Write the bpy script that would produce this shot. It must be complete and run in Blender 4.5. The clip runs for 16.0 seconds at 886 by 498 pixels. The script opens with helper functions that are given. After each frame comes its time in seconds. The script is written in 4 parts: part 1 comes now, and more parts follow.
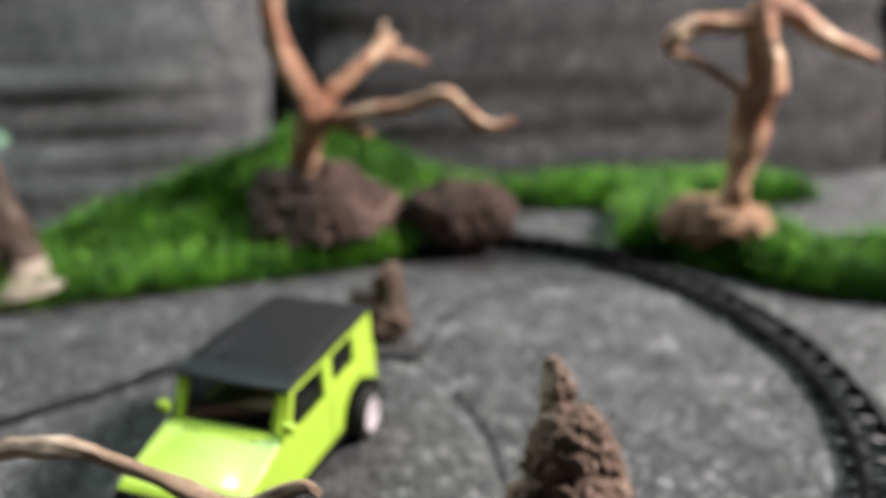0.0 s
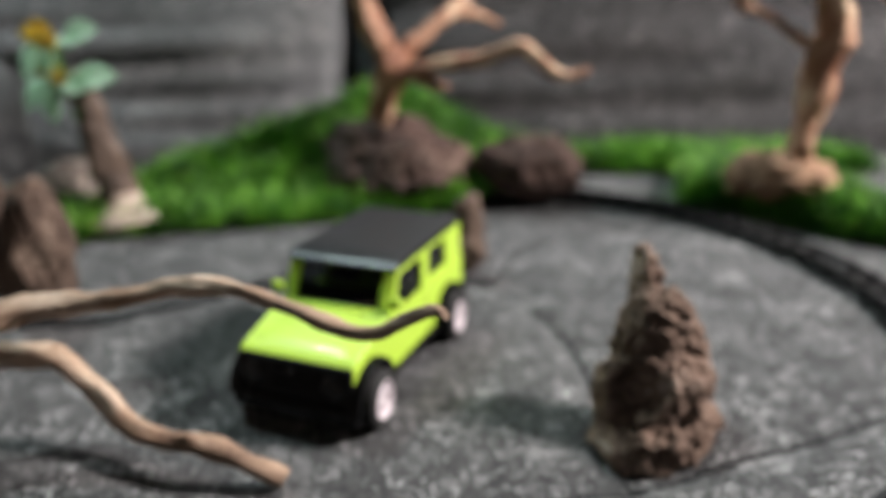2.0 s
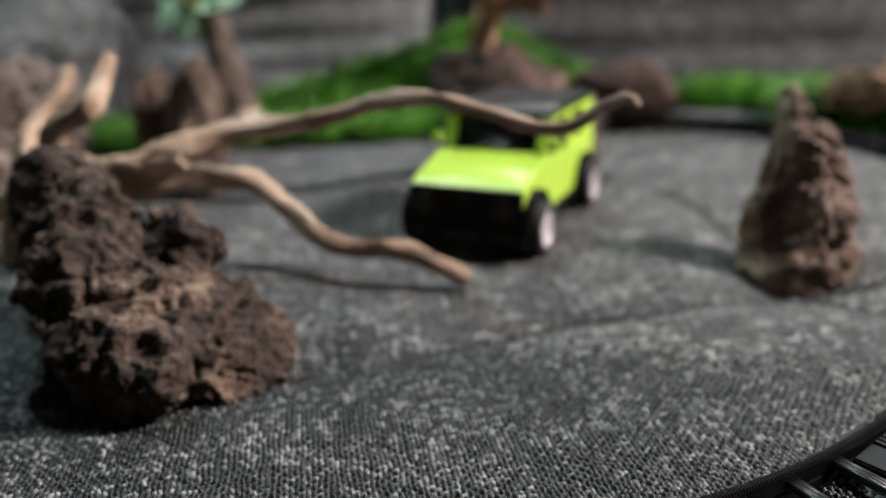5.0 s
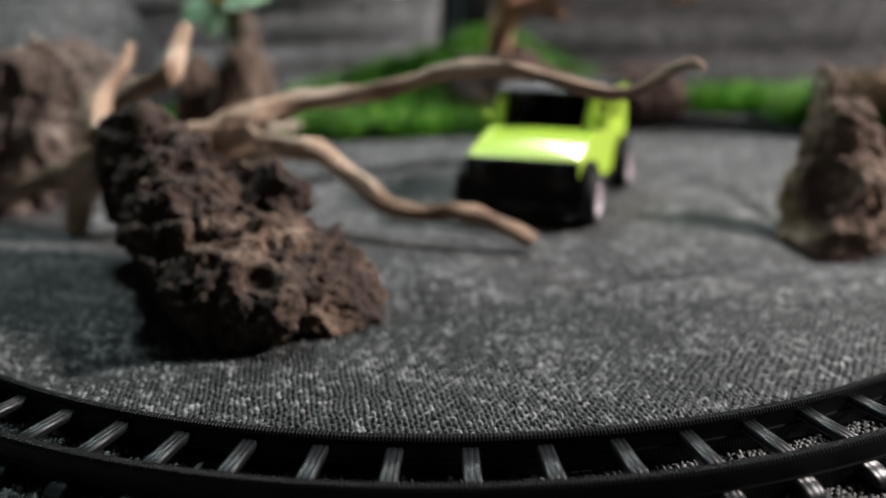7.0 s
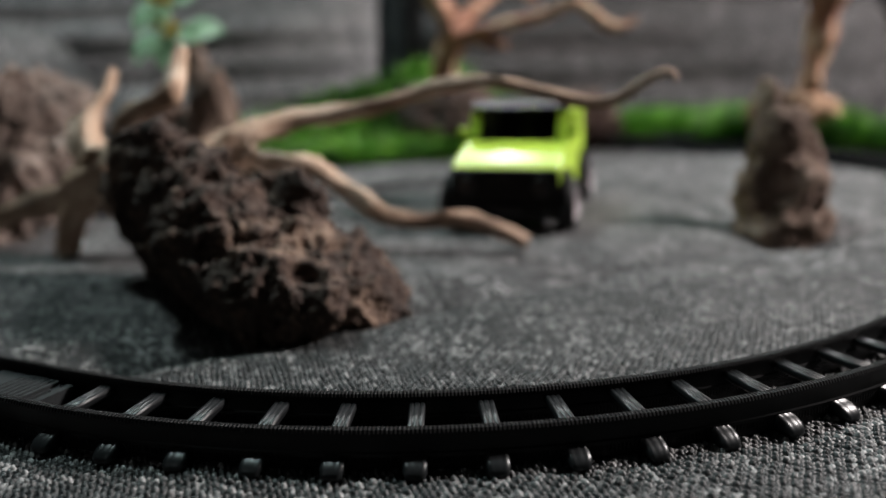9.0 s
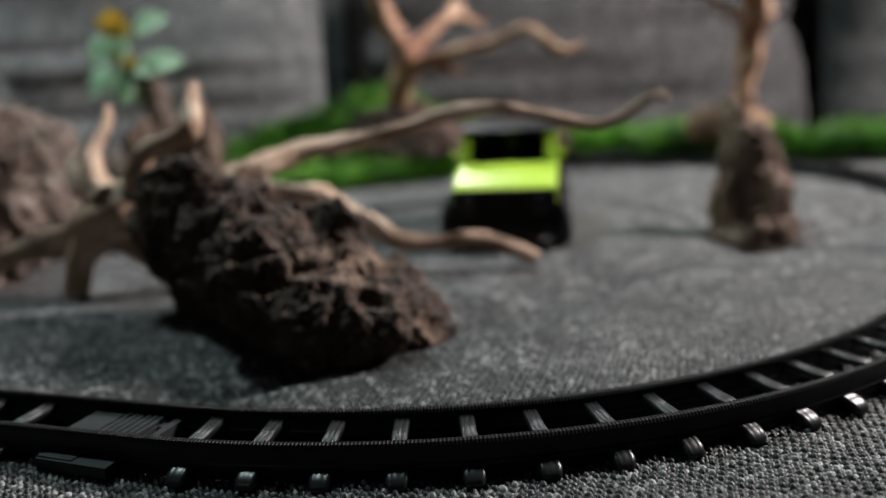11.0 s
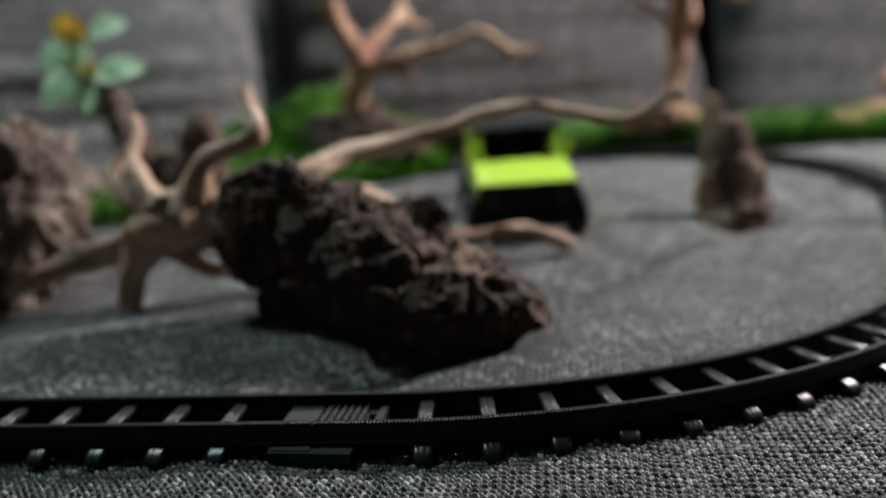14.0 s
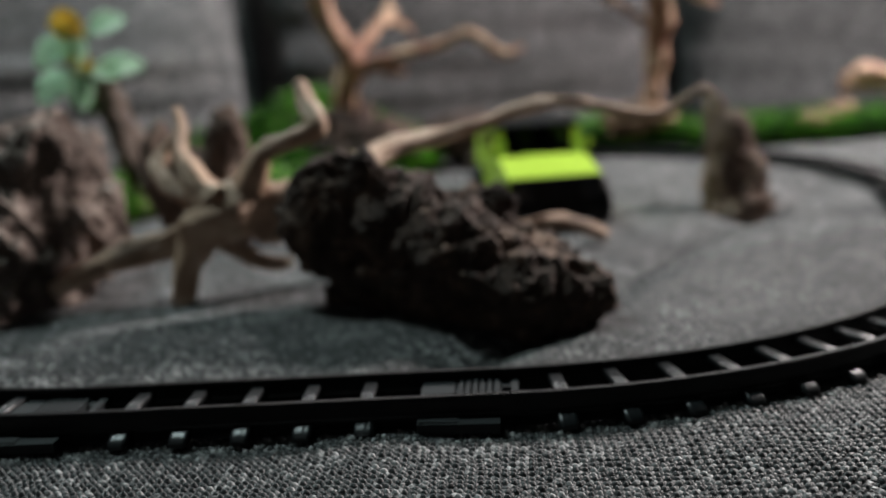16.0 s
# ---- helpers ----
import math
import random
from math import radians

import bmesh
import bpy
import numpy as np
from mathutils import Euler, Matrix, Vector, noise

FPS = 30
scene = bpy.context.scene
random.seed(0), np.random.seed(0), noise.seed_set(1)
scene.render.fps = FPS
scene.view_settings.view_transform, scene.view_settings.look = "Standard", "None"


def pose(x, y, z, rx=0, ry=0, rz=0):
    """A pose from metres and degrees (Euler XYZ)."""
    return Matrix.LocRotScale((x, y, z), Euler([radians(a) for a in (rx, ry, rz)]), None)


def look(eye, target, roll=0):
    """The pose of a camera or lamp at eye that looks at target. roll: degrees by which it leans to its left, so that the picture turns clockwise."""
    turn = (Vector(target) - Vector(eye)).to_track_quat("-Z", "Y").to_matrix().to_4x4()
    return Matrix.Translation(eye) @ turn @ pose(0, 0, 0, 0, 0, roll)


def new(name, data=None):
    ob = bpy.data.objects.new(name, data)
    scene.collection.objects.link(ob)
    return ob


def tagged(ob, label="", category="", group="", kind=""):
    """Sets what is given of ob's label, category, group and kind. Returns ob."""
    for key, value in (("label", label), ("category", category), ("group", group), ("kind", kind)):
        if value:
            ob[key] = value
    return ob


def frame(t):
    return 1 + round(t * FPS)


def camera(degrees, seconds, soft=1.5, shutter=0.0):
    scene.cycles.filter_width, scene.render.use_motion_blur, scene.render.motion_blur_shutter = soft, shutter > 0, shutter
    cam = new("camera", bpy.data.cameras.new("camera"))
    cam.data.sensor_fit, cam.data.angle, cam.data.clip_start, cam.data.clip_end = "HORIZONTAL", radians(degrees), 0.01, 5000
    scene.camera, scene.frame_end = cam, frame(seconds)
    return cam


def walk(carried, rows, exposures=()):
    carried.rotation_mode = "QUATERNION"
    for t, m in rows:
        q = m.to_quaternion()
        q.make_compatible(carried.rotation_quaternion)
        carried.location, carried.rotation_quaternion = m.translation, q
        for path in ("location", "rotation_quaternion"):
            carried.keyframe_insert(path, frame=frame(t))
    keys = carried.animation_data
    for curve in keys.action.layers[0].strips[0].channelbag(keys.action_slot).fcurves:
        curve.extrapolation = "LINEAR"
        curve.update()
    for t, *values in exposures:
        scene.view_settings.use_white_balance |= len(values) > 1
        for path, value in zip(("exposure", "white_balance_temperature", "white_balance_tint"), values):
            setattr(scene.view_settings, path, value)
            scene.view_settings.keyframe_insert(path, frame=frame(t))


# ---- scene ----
# Camera. Rows: seconds, eye in metres, yaw to the left, pitch up, roll, in degrees.
cam = camera(62.11, 16.0, soft=1.5)
cam.data.dof.use_dof, cam.data.dof.focus_distance, cam.data.dof.aperture_fstop = True, 0.133, 7.4
PATH = [
    (0, 0.07877, -0.18683, 0.17151, 6.658, -20.662, -1.789),
    (0.5, 0.07524, -0.19693, 0.16478, 7.549, -20.257, -1.621),
    (1, 0.07063, -0.20597, 0.15785, 8.160, -20.008, -1.419),
    (1.5, 0.06497, -0.21410, 0.14950, 8.624, -19.824, -1.063),
    (2, 0.06006, -0.22224, 0.14039, 9.411, -19.699, -0.842),
    (2.5, 0.05433, -0.22995, 0.13079, 9.967, -19.717, -0.765),
    (3, 0.04756, -0.23753, 0.12100, 10.385, -19.782, -0.563),
    (3.5, 0.04124, -0.24528, 0.11235, 10.964, -19.830, -0.452),
    (4, 0.03529, -0.25359, 0.10444, 11.565, -19.592, -0.788),
    (4.5, 0.02849, -0.26176, 0.09727, 11.959, -19.298, -1.132),
    (5, 0.02201, -0.26995, 0.09073, 12.224, -19.003, -1.324),
    (7.5, -0.01156, -0.29567, 0.07187, 8.679, -16.077, -0.388),
    (8, -0.01786, -0.30109, 0.06995, 6.625, -15.042, -0.607),
    (8.5, -0.02475, -0.30612, 0.06751, 4.876, -14.517, -0.982),
    (9, -0.03255, -0.31082, 0.06628, 3.266, -14.037, -1.389),
    (11.5, -0.07847, -0.32244, 0.07095, -5.212, -12.448, -3.204),
    (12, -0.08916, -0.32428, 0.07134, -7.001, -12.316, -3.393),
    (12.5, -0.10102, -0.32621, 0.07121, -8.302, -12.425, -3.416),
    (13, -0.11282, -0.32690, 0.07158, -9.868, -12.789, -3.721),
    (13.5, -0.12457, -0.32626, 0.07211, -11.643, -13.025, -3.914),
    (14, -0.13553, -0.32446, 0.07357, -13.113, -13.070, -3.857),
    (14.5, -0.14676, -0.32171, 0.07510, -15.034, -12.990, -3.907),
    (15, -0.15759, -0.31993, 0.07521, -16.611, -12.793, -4.000),
    (15.5, -0.16759, -0.31937, 0.07315, -17.339, -12.810, -3.723),
    (16, -0.17759, -0.32026, 0.07211, -17.926, -12.952, -3.546),
]


def aim(x, y, z, yaw, pitch):
    a, b = radians(yaw), radians(pitch)
    return (x - math.sin(a) * math.cos(b), y + math.cos(a) * math.cos(b), z + math.sin(b))


EXPOSURES = [(0.0, -0.21), (2.5, -0.27), (5.0, -0.30), (7.5, -0.31), (16.0, -0.34)]
walk(cam, [(t, look((x, y, z), aim(x, y, z, yaw, pitch), roll)) for t, x, y, z, yaw, pitch, roll in PATH], EXPOSURES)

# World and lamps: a dim room, a cool ceiling lamp above on one side, a warm window on the other, a standing lamp in front and a wall lamp.
world = bpy.data.worlds.new("world")
scene.world = world
world.use_nodes = True
world.node_tree.nodes["Background"].inputs[0].default_value = (0.55, 0.6, 0.65, 1)
world.node_tree.nodes["Background"].inputs[1].default_value = 0.002


def area_lamp(name, eye, target, size, watts, colour):
    data = bpy.data.lights.new(name, "AREA")
    data.shape, data.size, data.energy, data.color = "DISK", size, watts, colour
    ob = new(name, data)
    ob.matrix_world = look(eye, target)
    return ob


area_lamp("ceiling_lamp_light", (-0.55, 0.42, 1.28), (-0.05, 0.05, 0), 0.14, 14.5, (0.79, 1.0, 1.0))
area_lamp("window_light", (0.82, 0.18, 0.65), (0.1, 0.2, 0), 0.17, 29, (1.0, 0.925, 0.905))
area_lamp("standing_lamp_light", (-0.80, -0.98, 1.00), (0, 0.1, 0), 0.02, 0.5, (0.92, 1.0, 1.0))
area_lamp("wall_lamp_light", (-0.06, 1.27, 1.12), (0.1, 0, 0), 0.09, 11, (0.97, 0.99, 1.0))


# ---- materials ----
class Nodes:
    """A short way to wire a material."""

    def __init__(self, name):
        self.mat = bpy.data.materials.new(name)
        self.mat.use_nodes = True
        self.tree = self.mat.node_tree
        self.bsdf = self.tree.nodes["Principled BSDF"]

    def add(self, kind, props=(), **inputs):
        node = self.tree.nodes.new(kind)
        for key, value in dict(props).items():
            setattr(node, key, value)
        for key, value in inputs.items():
            self.put(node, key.replace("_", " "), value)
        return node

    def put(self, node, key, value):
        socket = node.inputs[int(key)] if key.isdigit() else node.inputs[key]
        if isinstance(value, bpy.types.NodeSocket):
            self.tree.links.new(value, socket)
        else:
            socket.default_value = value

    def math(self, op, a, b=0.0, c=0.0):
        node = self.add("ShaderNodeMath", {"operation": op})
        for n, v in enumerate((a, b, c)):
            self.put(node, str(n), v)
        return node.outputs[0]

    def coords(self, scale=(1, 1, 1), turn=(0, 0, 0), kind="Object"):
        tex = self.add("ShaderNodeTexCoord")
        m = self.add("ShaderNodeMapping", Vector=tex.outputs[kind], Scale=scale, Rotation=[radians(a) for a in turn])
        return m.outputs[0]

    def noise(self, vector, scale, detail=4.0, rough=0.55, distortion=0.0):
        return self.add("ShaderNodeTexNoise", Vector=vector, Scale=scale, Detail=detail, Roughness=rough, Distortion=distortion).outputs[0]

    def ramp(self, fac, *stops):
        node = self.add("ShaderNodeValToRGB", Fac=fac)
        ends = node.color_ramp.elements
        while len(ends) < len(stops):
            ends.new(0.5)
        for end, (at, colour) in zip(ends, stops):
            end.position, end.color = at, (*colour, 1)
        return node.outputs[0]

    def bump(self, height, strength, distance, normal=None):
        node = self.add("ShaderNodeBump", Height=height, Strength=strength, Distance=distance)
        if normal:
            self.put(node, "Normal", normal)
        return node.outputs[0]

    def done(self, **inputs):
        for key, value in inputs.items():
            self.put(self.bsdf, key.replace("_", " "), value)
        return self.mat


def plain(name, colour, rough=0.5, metal=0.0, wear=0.06, scale=250.0, **more):
    """A paint or plastic with faint blotches and a fine uneven gloss."""
    n = Nodes(name)
    p = n.coords()
    spots = n.noise(p, scale, 5)
    dark = tuple(c * (1 - 3 * wear) for c in colour)
    light = tuple(min(1, c * (1 + 2 * wear)) for c in colour)
    base = n.ramp(spots, (0.3, dark), (0.7, light))
    r = n.math("MULTIPLY_ADD", n.noise(p, scale * 3, 3), 0.25, rough - 0.12)
    return n.done(Base_Color=base, Roughness=r, Metallic=metal, **more)


def fabric(name, dark, light, yarn=0.0011, turn=-22.0, sheen=0.0):
    """Heathered upholstery in plain weave: each crossing shows a warp or a weft yarn, each yarn spun of light and dark lengths."""
    n = Nodes(name)
    p = n.coords((1, 1, 1), (0, 0, turn))
    wobble = n.add("ShaderNodeTexNoise", Vector=p, Scale=160.0, Detail=2.0).outputs["Color"]
    shift = n.add("ShaderNodeVectorMath", {"operation": "MULTIPLY_ADD"})
    n.put(shift, "0", wobble), n.put(shift, "1", (0.0016,) * 3), n.put(shift, "2", p)
    xyz = n.add("ShaderNodeSeparateXYZ", Vector=shift.outputs[0]).outputs
    # upright faces use their height as the second yarn's axis
    u, v = n.math("DIVIDE", xyz[0], yarn), n.math("DIVIDE", n.math("ADD", xyz[1], xyz[2]), yarn)
    i, j = n.math("FLOOR", u), n.math("FLOOR", v)
    over = n.math("PINGPONG", n.math("ADD", i, j), 1.0)

    def chance(a, b):
        return n.add("ShaderNodeTexWhiteNoise", {"noise_dimensions": "2D"}, Vector=n.add("ShaderNodeCombineXYZ", X=a, Y=b).outputs[0]).outputs["Value"]
    warp = chance(i, n.math("FLOOR", n.math("DIVIDE", v, 5.0)))
    weft = chance(n.math("ADD", j, 371.0), n.math("FLOOR", n.math("DIVIDE", u, 5.0)))
    spun = n.math("ADD", n.math("MULTIPLY", warp, over), n.math("MULTIPLY", weft, n.math("SUBTRACT", 1.0, over)))
    fu, fv = n.math("FRACT", u), n.math("FRACT", v)
    dome = n.math("MULTIPLY", n.math("SINE", n.math("MULTIPLY", fu, math.pi)), n.math("SINE", n.math("MULTIPLY", fv, math.pi)))
    big = n.noise(p, 45.0, 5, 0.6)
    slub = n.math("MAXIMUM", *[n.noise(n.add("ShaderNodeMapping", Vector=p, Scale=k).outputs[0], 1.0, 2) for k in ((620, 75, 75), (75, 620, 620))])
    tone = n.math("ADD", n.math("MULTIPLY", spun, 0.36), n.math("MULTIPLY", chance(i, j), 0.5))
    tone = n.math("ADD", tone, n.math("MULTIPLY_ADD", big, 0.8, -0.4))
    tone = n.math("ADD", tone, n.math("MULTIPLY_ADD", n.noise(p, 150.0, 3), 0.6, -0.3))
    # shade in the colour: lighter yarn crowns, darker gaps between them
    tone = n.math("ADD", tone, n.math("MULTIPLY_ADD", dome, 0.3, -0.16))
    tone = n.math("ADD", tone, n.math("MULTIPLY_ADD", slub, 1.5, -0.875))
    mid = tuple((a * 6.3 + b) / 7.3 for a, b in zip(dark, light))
    base = n.ramp(tone, (0.24, dark), (0.6, mid), (1.0, light))
    fuzz = n.noise(p, 2600.0, 2)
    height = n.math("ADD", n.math("MULTIPLY", dome, n.math("MULTIPLY_ADD", over, 0.25, 0.75)), n.math("MULTIPLY", fuzz, 0.5))
    return n.done(Base_Color=base, Roughness=0.7, Specular_IOR_Level=0.3, Sheen_Weight=sheen, Sheen_Roughness=0.4, Normal=n.bump(height, 1.0, 0.0010))


def stone(name, dark, mid, pale, grain=1.0, bump=0.0016):
    """Pitted lava stone."""
    n = Nodes(name)
    p = n.coords()
    big, fine = n.noise(p, 60 * grain, 8, 0.65), n.noise(p, 420 * grain, 6, 0.7)
    pits = n.add("ShaderNodeTexVoronoi", Vector=p, Scale=260 * grain, Randomness=1.0).outputs["Distance"]
    tone = n.math("ADD", n.math("MULTIPLY", big, 0.6), n.math("MULTIPLY", fine, 0.4))
    base = n.ramp(tone, (0.33, dark), (0.52, mid), (0.68, pale))
    height = n.math("ADD", n.math("MULTIPLY", fine, 1.0), n.math("MULTIPLY", n.math("MINIMUM", pits, 0.45), 1.2))
    return n.done(Base_Color=base, Roughness=0.88, Normal=n.bump(height, 0.85, bump))


def wood(name, dark, mid, pale):
    """Weathered driftwood: streaks along the limb by the mesh's uv, bleached patches."""
    n = Nodes(name)
    uv = n.add("ShaderNodeTexCoord").outputs["UV"]
    m = n.add("ShaderNodeMapping", Vector=uv, Scale=(9, 90, 1)).outputs[0]
    streak = n.noise(m, 1.0, 5, 0.6, 0.4)
    p = n.coords()
    patch = n.noise(p, 45.0, 5, 0.6)
    tone = n.math("ADD", n.math("MULTIPLY", streak, 0.45), n.math("MULTIPLY", patch, 0.55))
    base = n.ramp(tone, (0.34, dark), (0.5, mid), (0.64, pale))
    height = n.math("ADD", n.math("MULTIPLY", streak, 1.6), n.math("MULTIPLY", n.noise(p, 700, 4), 0.4))
    return n.done(Base_Color=base, Roughness=0.62, Normal=n.bump(height, 0.6, 0.0009))


FABRIC = fabric("grey_upholstery", (0.006, 0.0085, 0.0095), (0.94, 0.94, 0.935), sheen=0.22)
# Back cushions: light is put into the first tone, shade into the next two.
LIT_CUSHION = fabric("lit_cushion_upholstery", (0.152, 0.157, 0.164), (1.0, 0.99, 0.985))
SHADED_BROWN_CUSHION = fabric("shaded_brown_grey_upholstery", (0.034, 0.033, 0.0345), (0.40, 0.38, 0.38))
SHADED_CUSHION = fabric("shaded_grey_upholstery", (0.024, 0.025, 0.026), (0.29, 0.288, 0.285))
# Near-black for the added cords that stand for shade in the seams.
SEAM_SHADE = plain("seam_shade", (0.022, 0.024, 0.025), 0.85, wear=0.15, scale=900.0, Specular_IOR_Level=0.1)
LIME = plain("lime_paint", (0.455, 0.665, 0.07), 0.34, wear=0.02, Coat_Weight=0.07, Coat_Roughness=0.05, Specular_IOR_Level=0.28)
BLACK = plain("black_plastic", (0.004, 0.004, 0.0045), 0.5, Specular_IOR_Level=0.14)
ROOF = plain("roof_plastic", (0.010, 0.011, 0.012), 0.34, Specular_IOR_Level=0.24)
RUBBER = plain("tyre_rubber", (0.012, 0.012, 0.012), 0.75)
CHROME = plain("chrome", (0.88, 0.80, 0.83), 0.22, 0.2, wear=0.03)
tie_mat = Nodes("sleeper_plastic")
tie_p = tie_mat.coords((2600, 90, 300))
tie_grain = tie_mat.noise(tie_p, 1.0, 3)
TIE = tie_mat.done(Base_Color=tie_mat.ramp(tie_grain, (0.3, (0.004, 0.0045, 0.005)), (0.7, (0.011, 0.012, 0.013))), Roughness=tie_mat.math("MULTIPLY_ADD", tie_grain, 0.45, 0.16),
                   Specular_IOR_Level=0.45, Normal=tie_mat.bump(tie_grain, 0.5, 0.0003))
TIE_END = plain("glossy_sleeper_end", (0.012, 0.0135, 0.0145), 0.33, scale=1500.0, Specular_IOR_Level=0.3)
PLATE = plain("plate_plastic", (0.017, 0.019, 0.02), 0.62, scale=900.0, Specular_IOR_Level=0.2)
LAVA = stone("lava_stone", (0.007, 0.0037, 0.0026), (0.060, 0.035, 0.025), (0.34, 0.23, 0.165))
LAVA_GREY = stone("grey_lava_stone", (0.009, 0.006, 0.0045), (0.21, 0.135, 0.098), (0.76, 0.61, 0.51))
LAVA_PALE = stone("pale_lava_stone", (0.014, 0.009, 0.007), (0.15, 0.109, 0.09), (0.60, 0.51, 0.445))
BARK_STONE = stone("bark_brown_stone", (0.016, 0.010, 0.007), (0.115, 0.075, 0.055), (0.36, 0.27, 0.21), 0.8)
RED_STONE = stone("red_brown_stone", (0.013, 0.007, 0.0055), (0.08, 0.046, 0.036), (0.27, 0.185, 0.145), 0.6)
SAND_STONE = stone("ochre_stone", (0.06, 0.032, 0.018), (0.30, 0.175, 0.105), (0.56, 0.37, 0.245), 0.6)
DRIFT = wood("driftwood", (0.085, 0.046, 0.028), (0.46, 0.295, 0.195), (0.86, 0.69, 0.54))
RED_WOOD = wood("red_driftwood", (0.15, 0.058, 0.03), (0.35, 0.152, 0.084), (0.90, 0.70, 0.48))
GREY_WOOD = wood("grey_driftwood", (0.03, 0.019, 0.013), (0.11, 0.072, 0.052), (0.27, 0.19, 0.145))
CUT_WOOD = plain("cut_wood", (0.52, 0.42, 0.34), 0.7, wear=0.1)
PALE_LEAF = plain("pale_leaf", (0.70, 0.95, 0.74), 0.5, wear=0.15, scale=90)
leaf_tree = PALE_LEAF.node_tree
through_leaf = leaf_tree.nodes.new("ShaderNodeBsdfTranslucent")
through_leaf.inputs["Color"].default_value = (0.6, 0.95, 0.62, 1)
leaf_mix = leaf_tree.nodes.new("ShaderNodeMixShader")
leaf_mix.inputs[0].default_value = 0.42
leaf_tree.links.new(leaf_tree.nodes["Principled BSDF"].outputs[0], leaf_mix.inputs[1])
leaf_tree.links.new(through_leaf.outputs[0], leaf_mix.inputs[2])
leaf_tree.links.new(leaf_mix.outputs[0], leaf_tree.nodes["Material Output"].inputs[0])
FLOWER = plain("yellow_petal", (0.85, 0.64, 0.10), 0.55, wear=0.1)
WALL = plain("room_paint", (0.06, 0.058, 0.056), 0.8, wear=0.02, scale=4)
WOODFLOOR = plain("room_floor", (0.10, 0.065, 0.04), 0.5, wear=0.1, scale=6)

moss = Nodes("moss")
mp = moss.coords()
geo = moss.add("ShaderNodeNewGeometry")
tone = moss.math("MULTIPLY_ADD", geo.outputs["Random Per Island"], 0.55, moss.math("MULTIPLY_ADD", moss.noise(mp, 42.0, 4), 0.9, -0.22))
MOSS = moss.done(Base_Color=moss.ramp(tone, (0.25, (0.004, 0.022, 0.001)), (0.52, (0.042, 0.19, 0.009)), (0.82, (0.32, 0.66, 0.075))), Roughness=0.6)

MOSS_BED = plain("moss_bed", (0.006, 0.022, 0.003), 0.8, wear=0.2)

clear = Nodes("clear_glass")
CLEAR = clear.done(Base_Color=(0.6, 0.64, 0.66, 1), Roughness=0.04, Transmission_Weight=1.0, IOR=1.5)

glass = Nodes("tinted_glass")
GLASS = glass.done(Base_Color=(0.16, 0.17, 0.18, 1), Roughness=0.05, Transmission_Weight=1.0, IOR=1.45)


# ---- mesh helpers ----
def part(name, bm, material, parent=None, label="", smooth=True, kind=""):
    """Links a bmesh as one mesh object, under its thing."""
    mesh = bpy.data.meshes.new(name)
    bmesh.ops.recalc_face_normals(bm, faces=bm.faces[:])
    bm.to_mesh(mesh)
    bm.free()
    if smooth:
        mesh.shade_smooth()
    mesh.materials.append(material)
    ob = new(name, mesh)
    ob.parent = parent
    return tagged(ob, label, kind=kind)


def bevelled(ob, width, segments=2, angle=35):
    m = ob.modifiers.new("bevel", "BEVEL")
    m.width, m.segments, m.limit_method, m.angle_limit = width, segments, "ANGLE", radians(angle)
    return ob


def thing(name, m, label, category, group="", kind=""):
    ob = new(name)
    ob.empty_display_size = 0.01
    ob.matrix_world = m
    return tagged(ob, label, category, group, kind)


def box(bm, x0, x1, y0, y1, z0, z1):
    vs = [bm.verts.new((x, y, z)) for z in (z0, z1) for x, y in ((x0, y0), (x1, y0), (x1, y1), (x0, y1))]
    for f in ((0, 3, 2, 1), (4, 5, 6, 7), (0, 1, 5, 4), (1, 2, 6, 5), (2, 3, 7, 6), (3, 0, 4, 7)):
        bm.faces.new([vs[i] for i in f])
    return vs


def slab(bm, outline, axis, lo, hi):
    """A prism: a polygon in the two other axes, carried from lo to hi along axis."""
    def place(a, b, c):
        return {"x": (c, a, b), "y": (a, c, b), "z": (a, b, c)}[axis]
    ends = [[bm.verts.new(place(a, b, c)) for a, b in outline] for c in (lo, hi)]
    bm.faces.new(ends[0]), bm.faces.new(ends[1][::-1])
    for i in range(len(outline)):
        j = (i + 1) % len(outline)
        bm.faces.new((ends[0][i], ends[0][j], ends[1][j], ends[1][i]))


def lathe(bm, profile, steps=32, closed=True):
    """Turns a profile of (x, r) about the x axis."""
    rings = []
    for i in range(steps):
        a = 2 * math.pi * i / steps
        rings.append([bm.verts.new((x, r * math.cos(a), r * math.sin(a))) for x, r in profile])
    for i in range(steps):
        r0, r1 = rings[i], rings[(i + 1) % steps]
        for k in range(len(profile) - (0 if closed else 1)):
            l = (k + 1) % len(profile)
            bm.faces.new((r0[k], r1[k], r1[l], r0[l]))


def spline(points, per):
    """Catmull-Rom through the points (tuples of any length)."""
    pts = [Vector(p) for p in points]
    pts = [2 * pts[0] - pts[1], *pts, 2 * pts[-1] - pts[-2]]
    out = []
    for a, b, c, d in zip(pts, pts[1:], pts[2:], pts[3:]):
        for i in range(per):
            t = i / per
            out.append(0.5 * (2 * b + (c - a) * t + (2 * a - 5 * b + 4 * c - d) * t**2 + (3 * b - a - 3 * c + d) * t**3))
    return out + [pts[-2]]


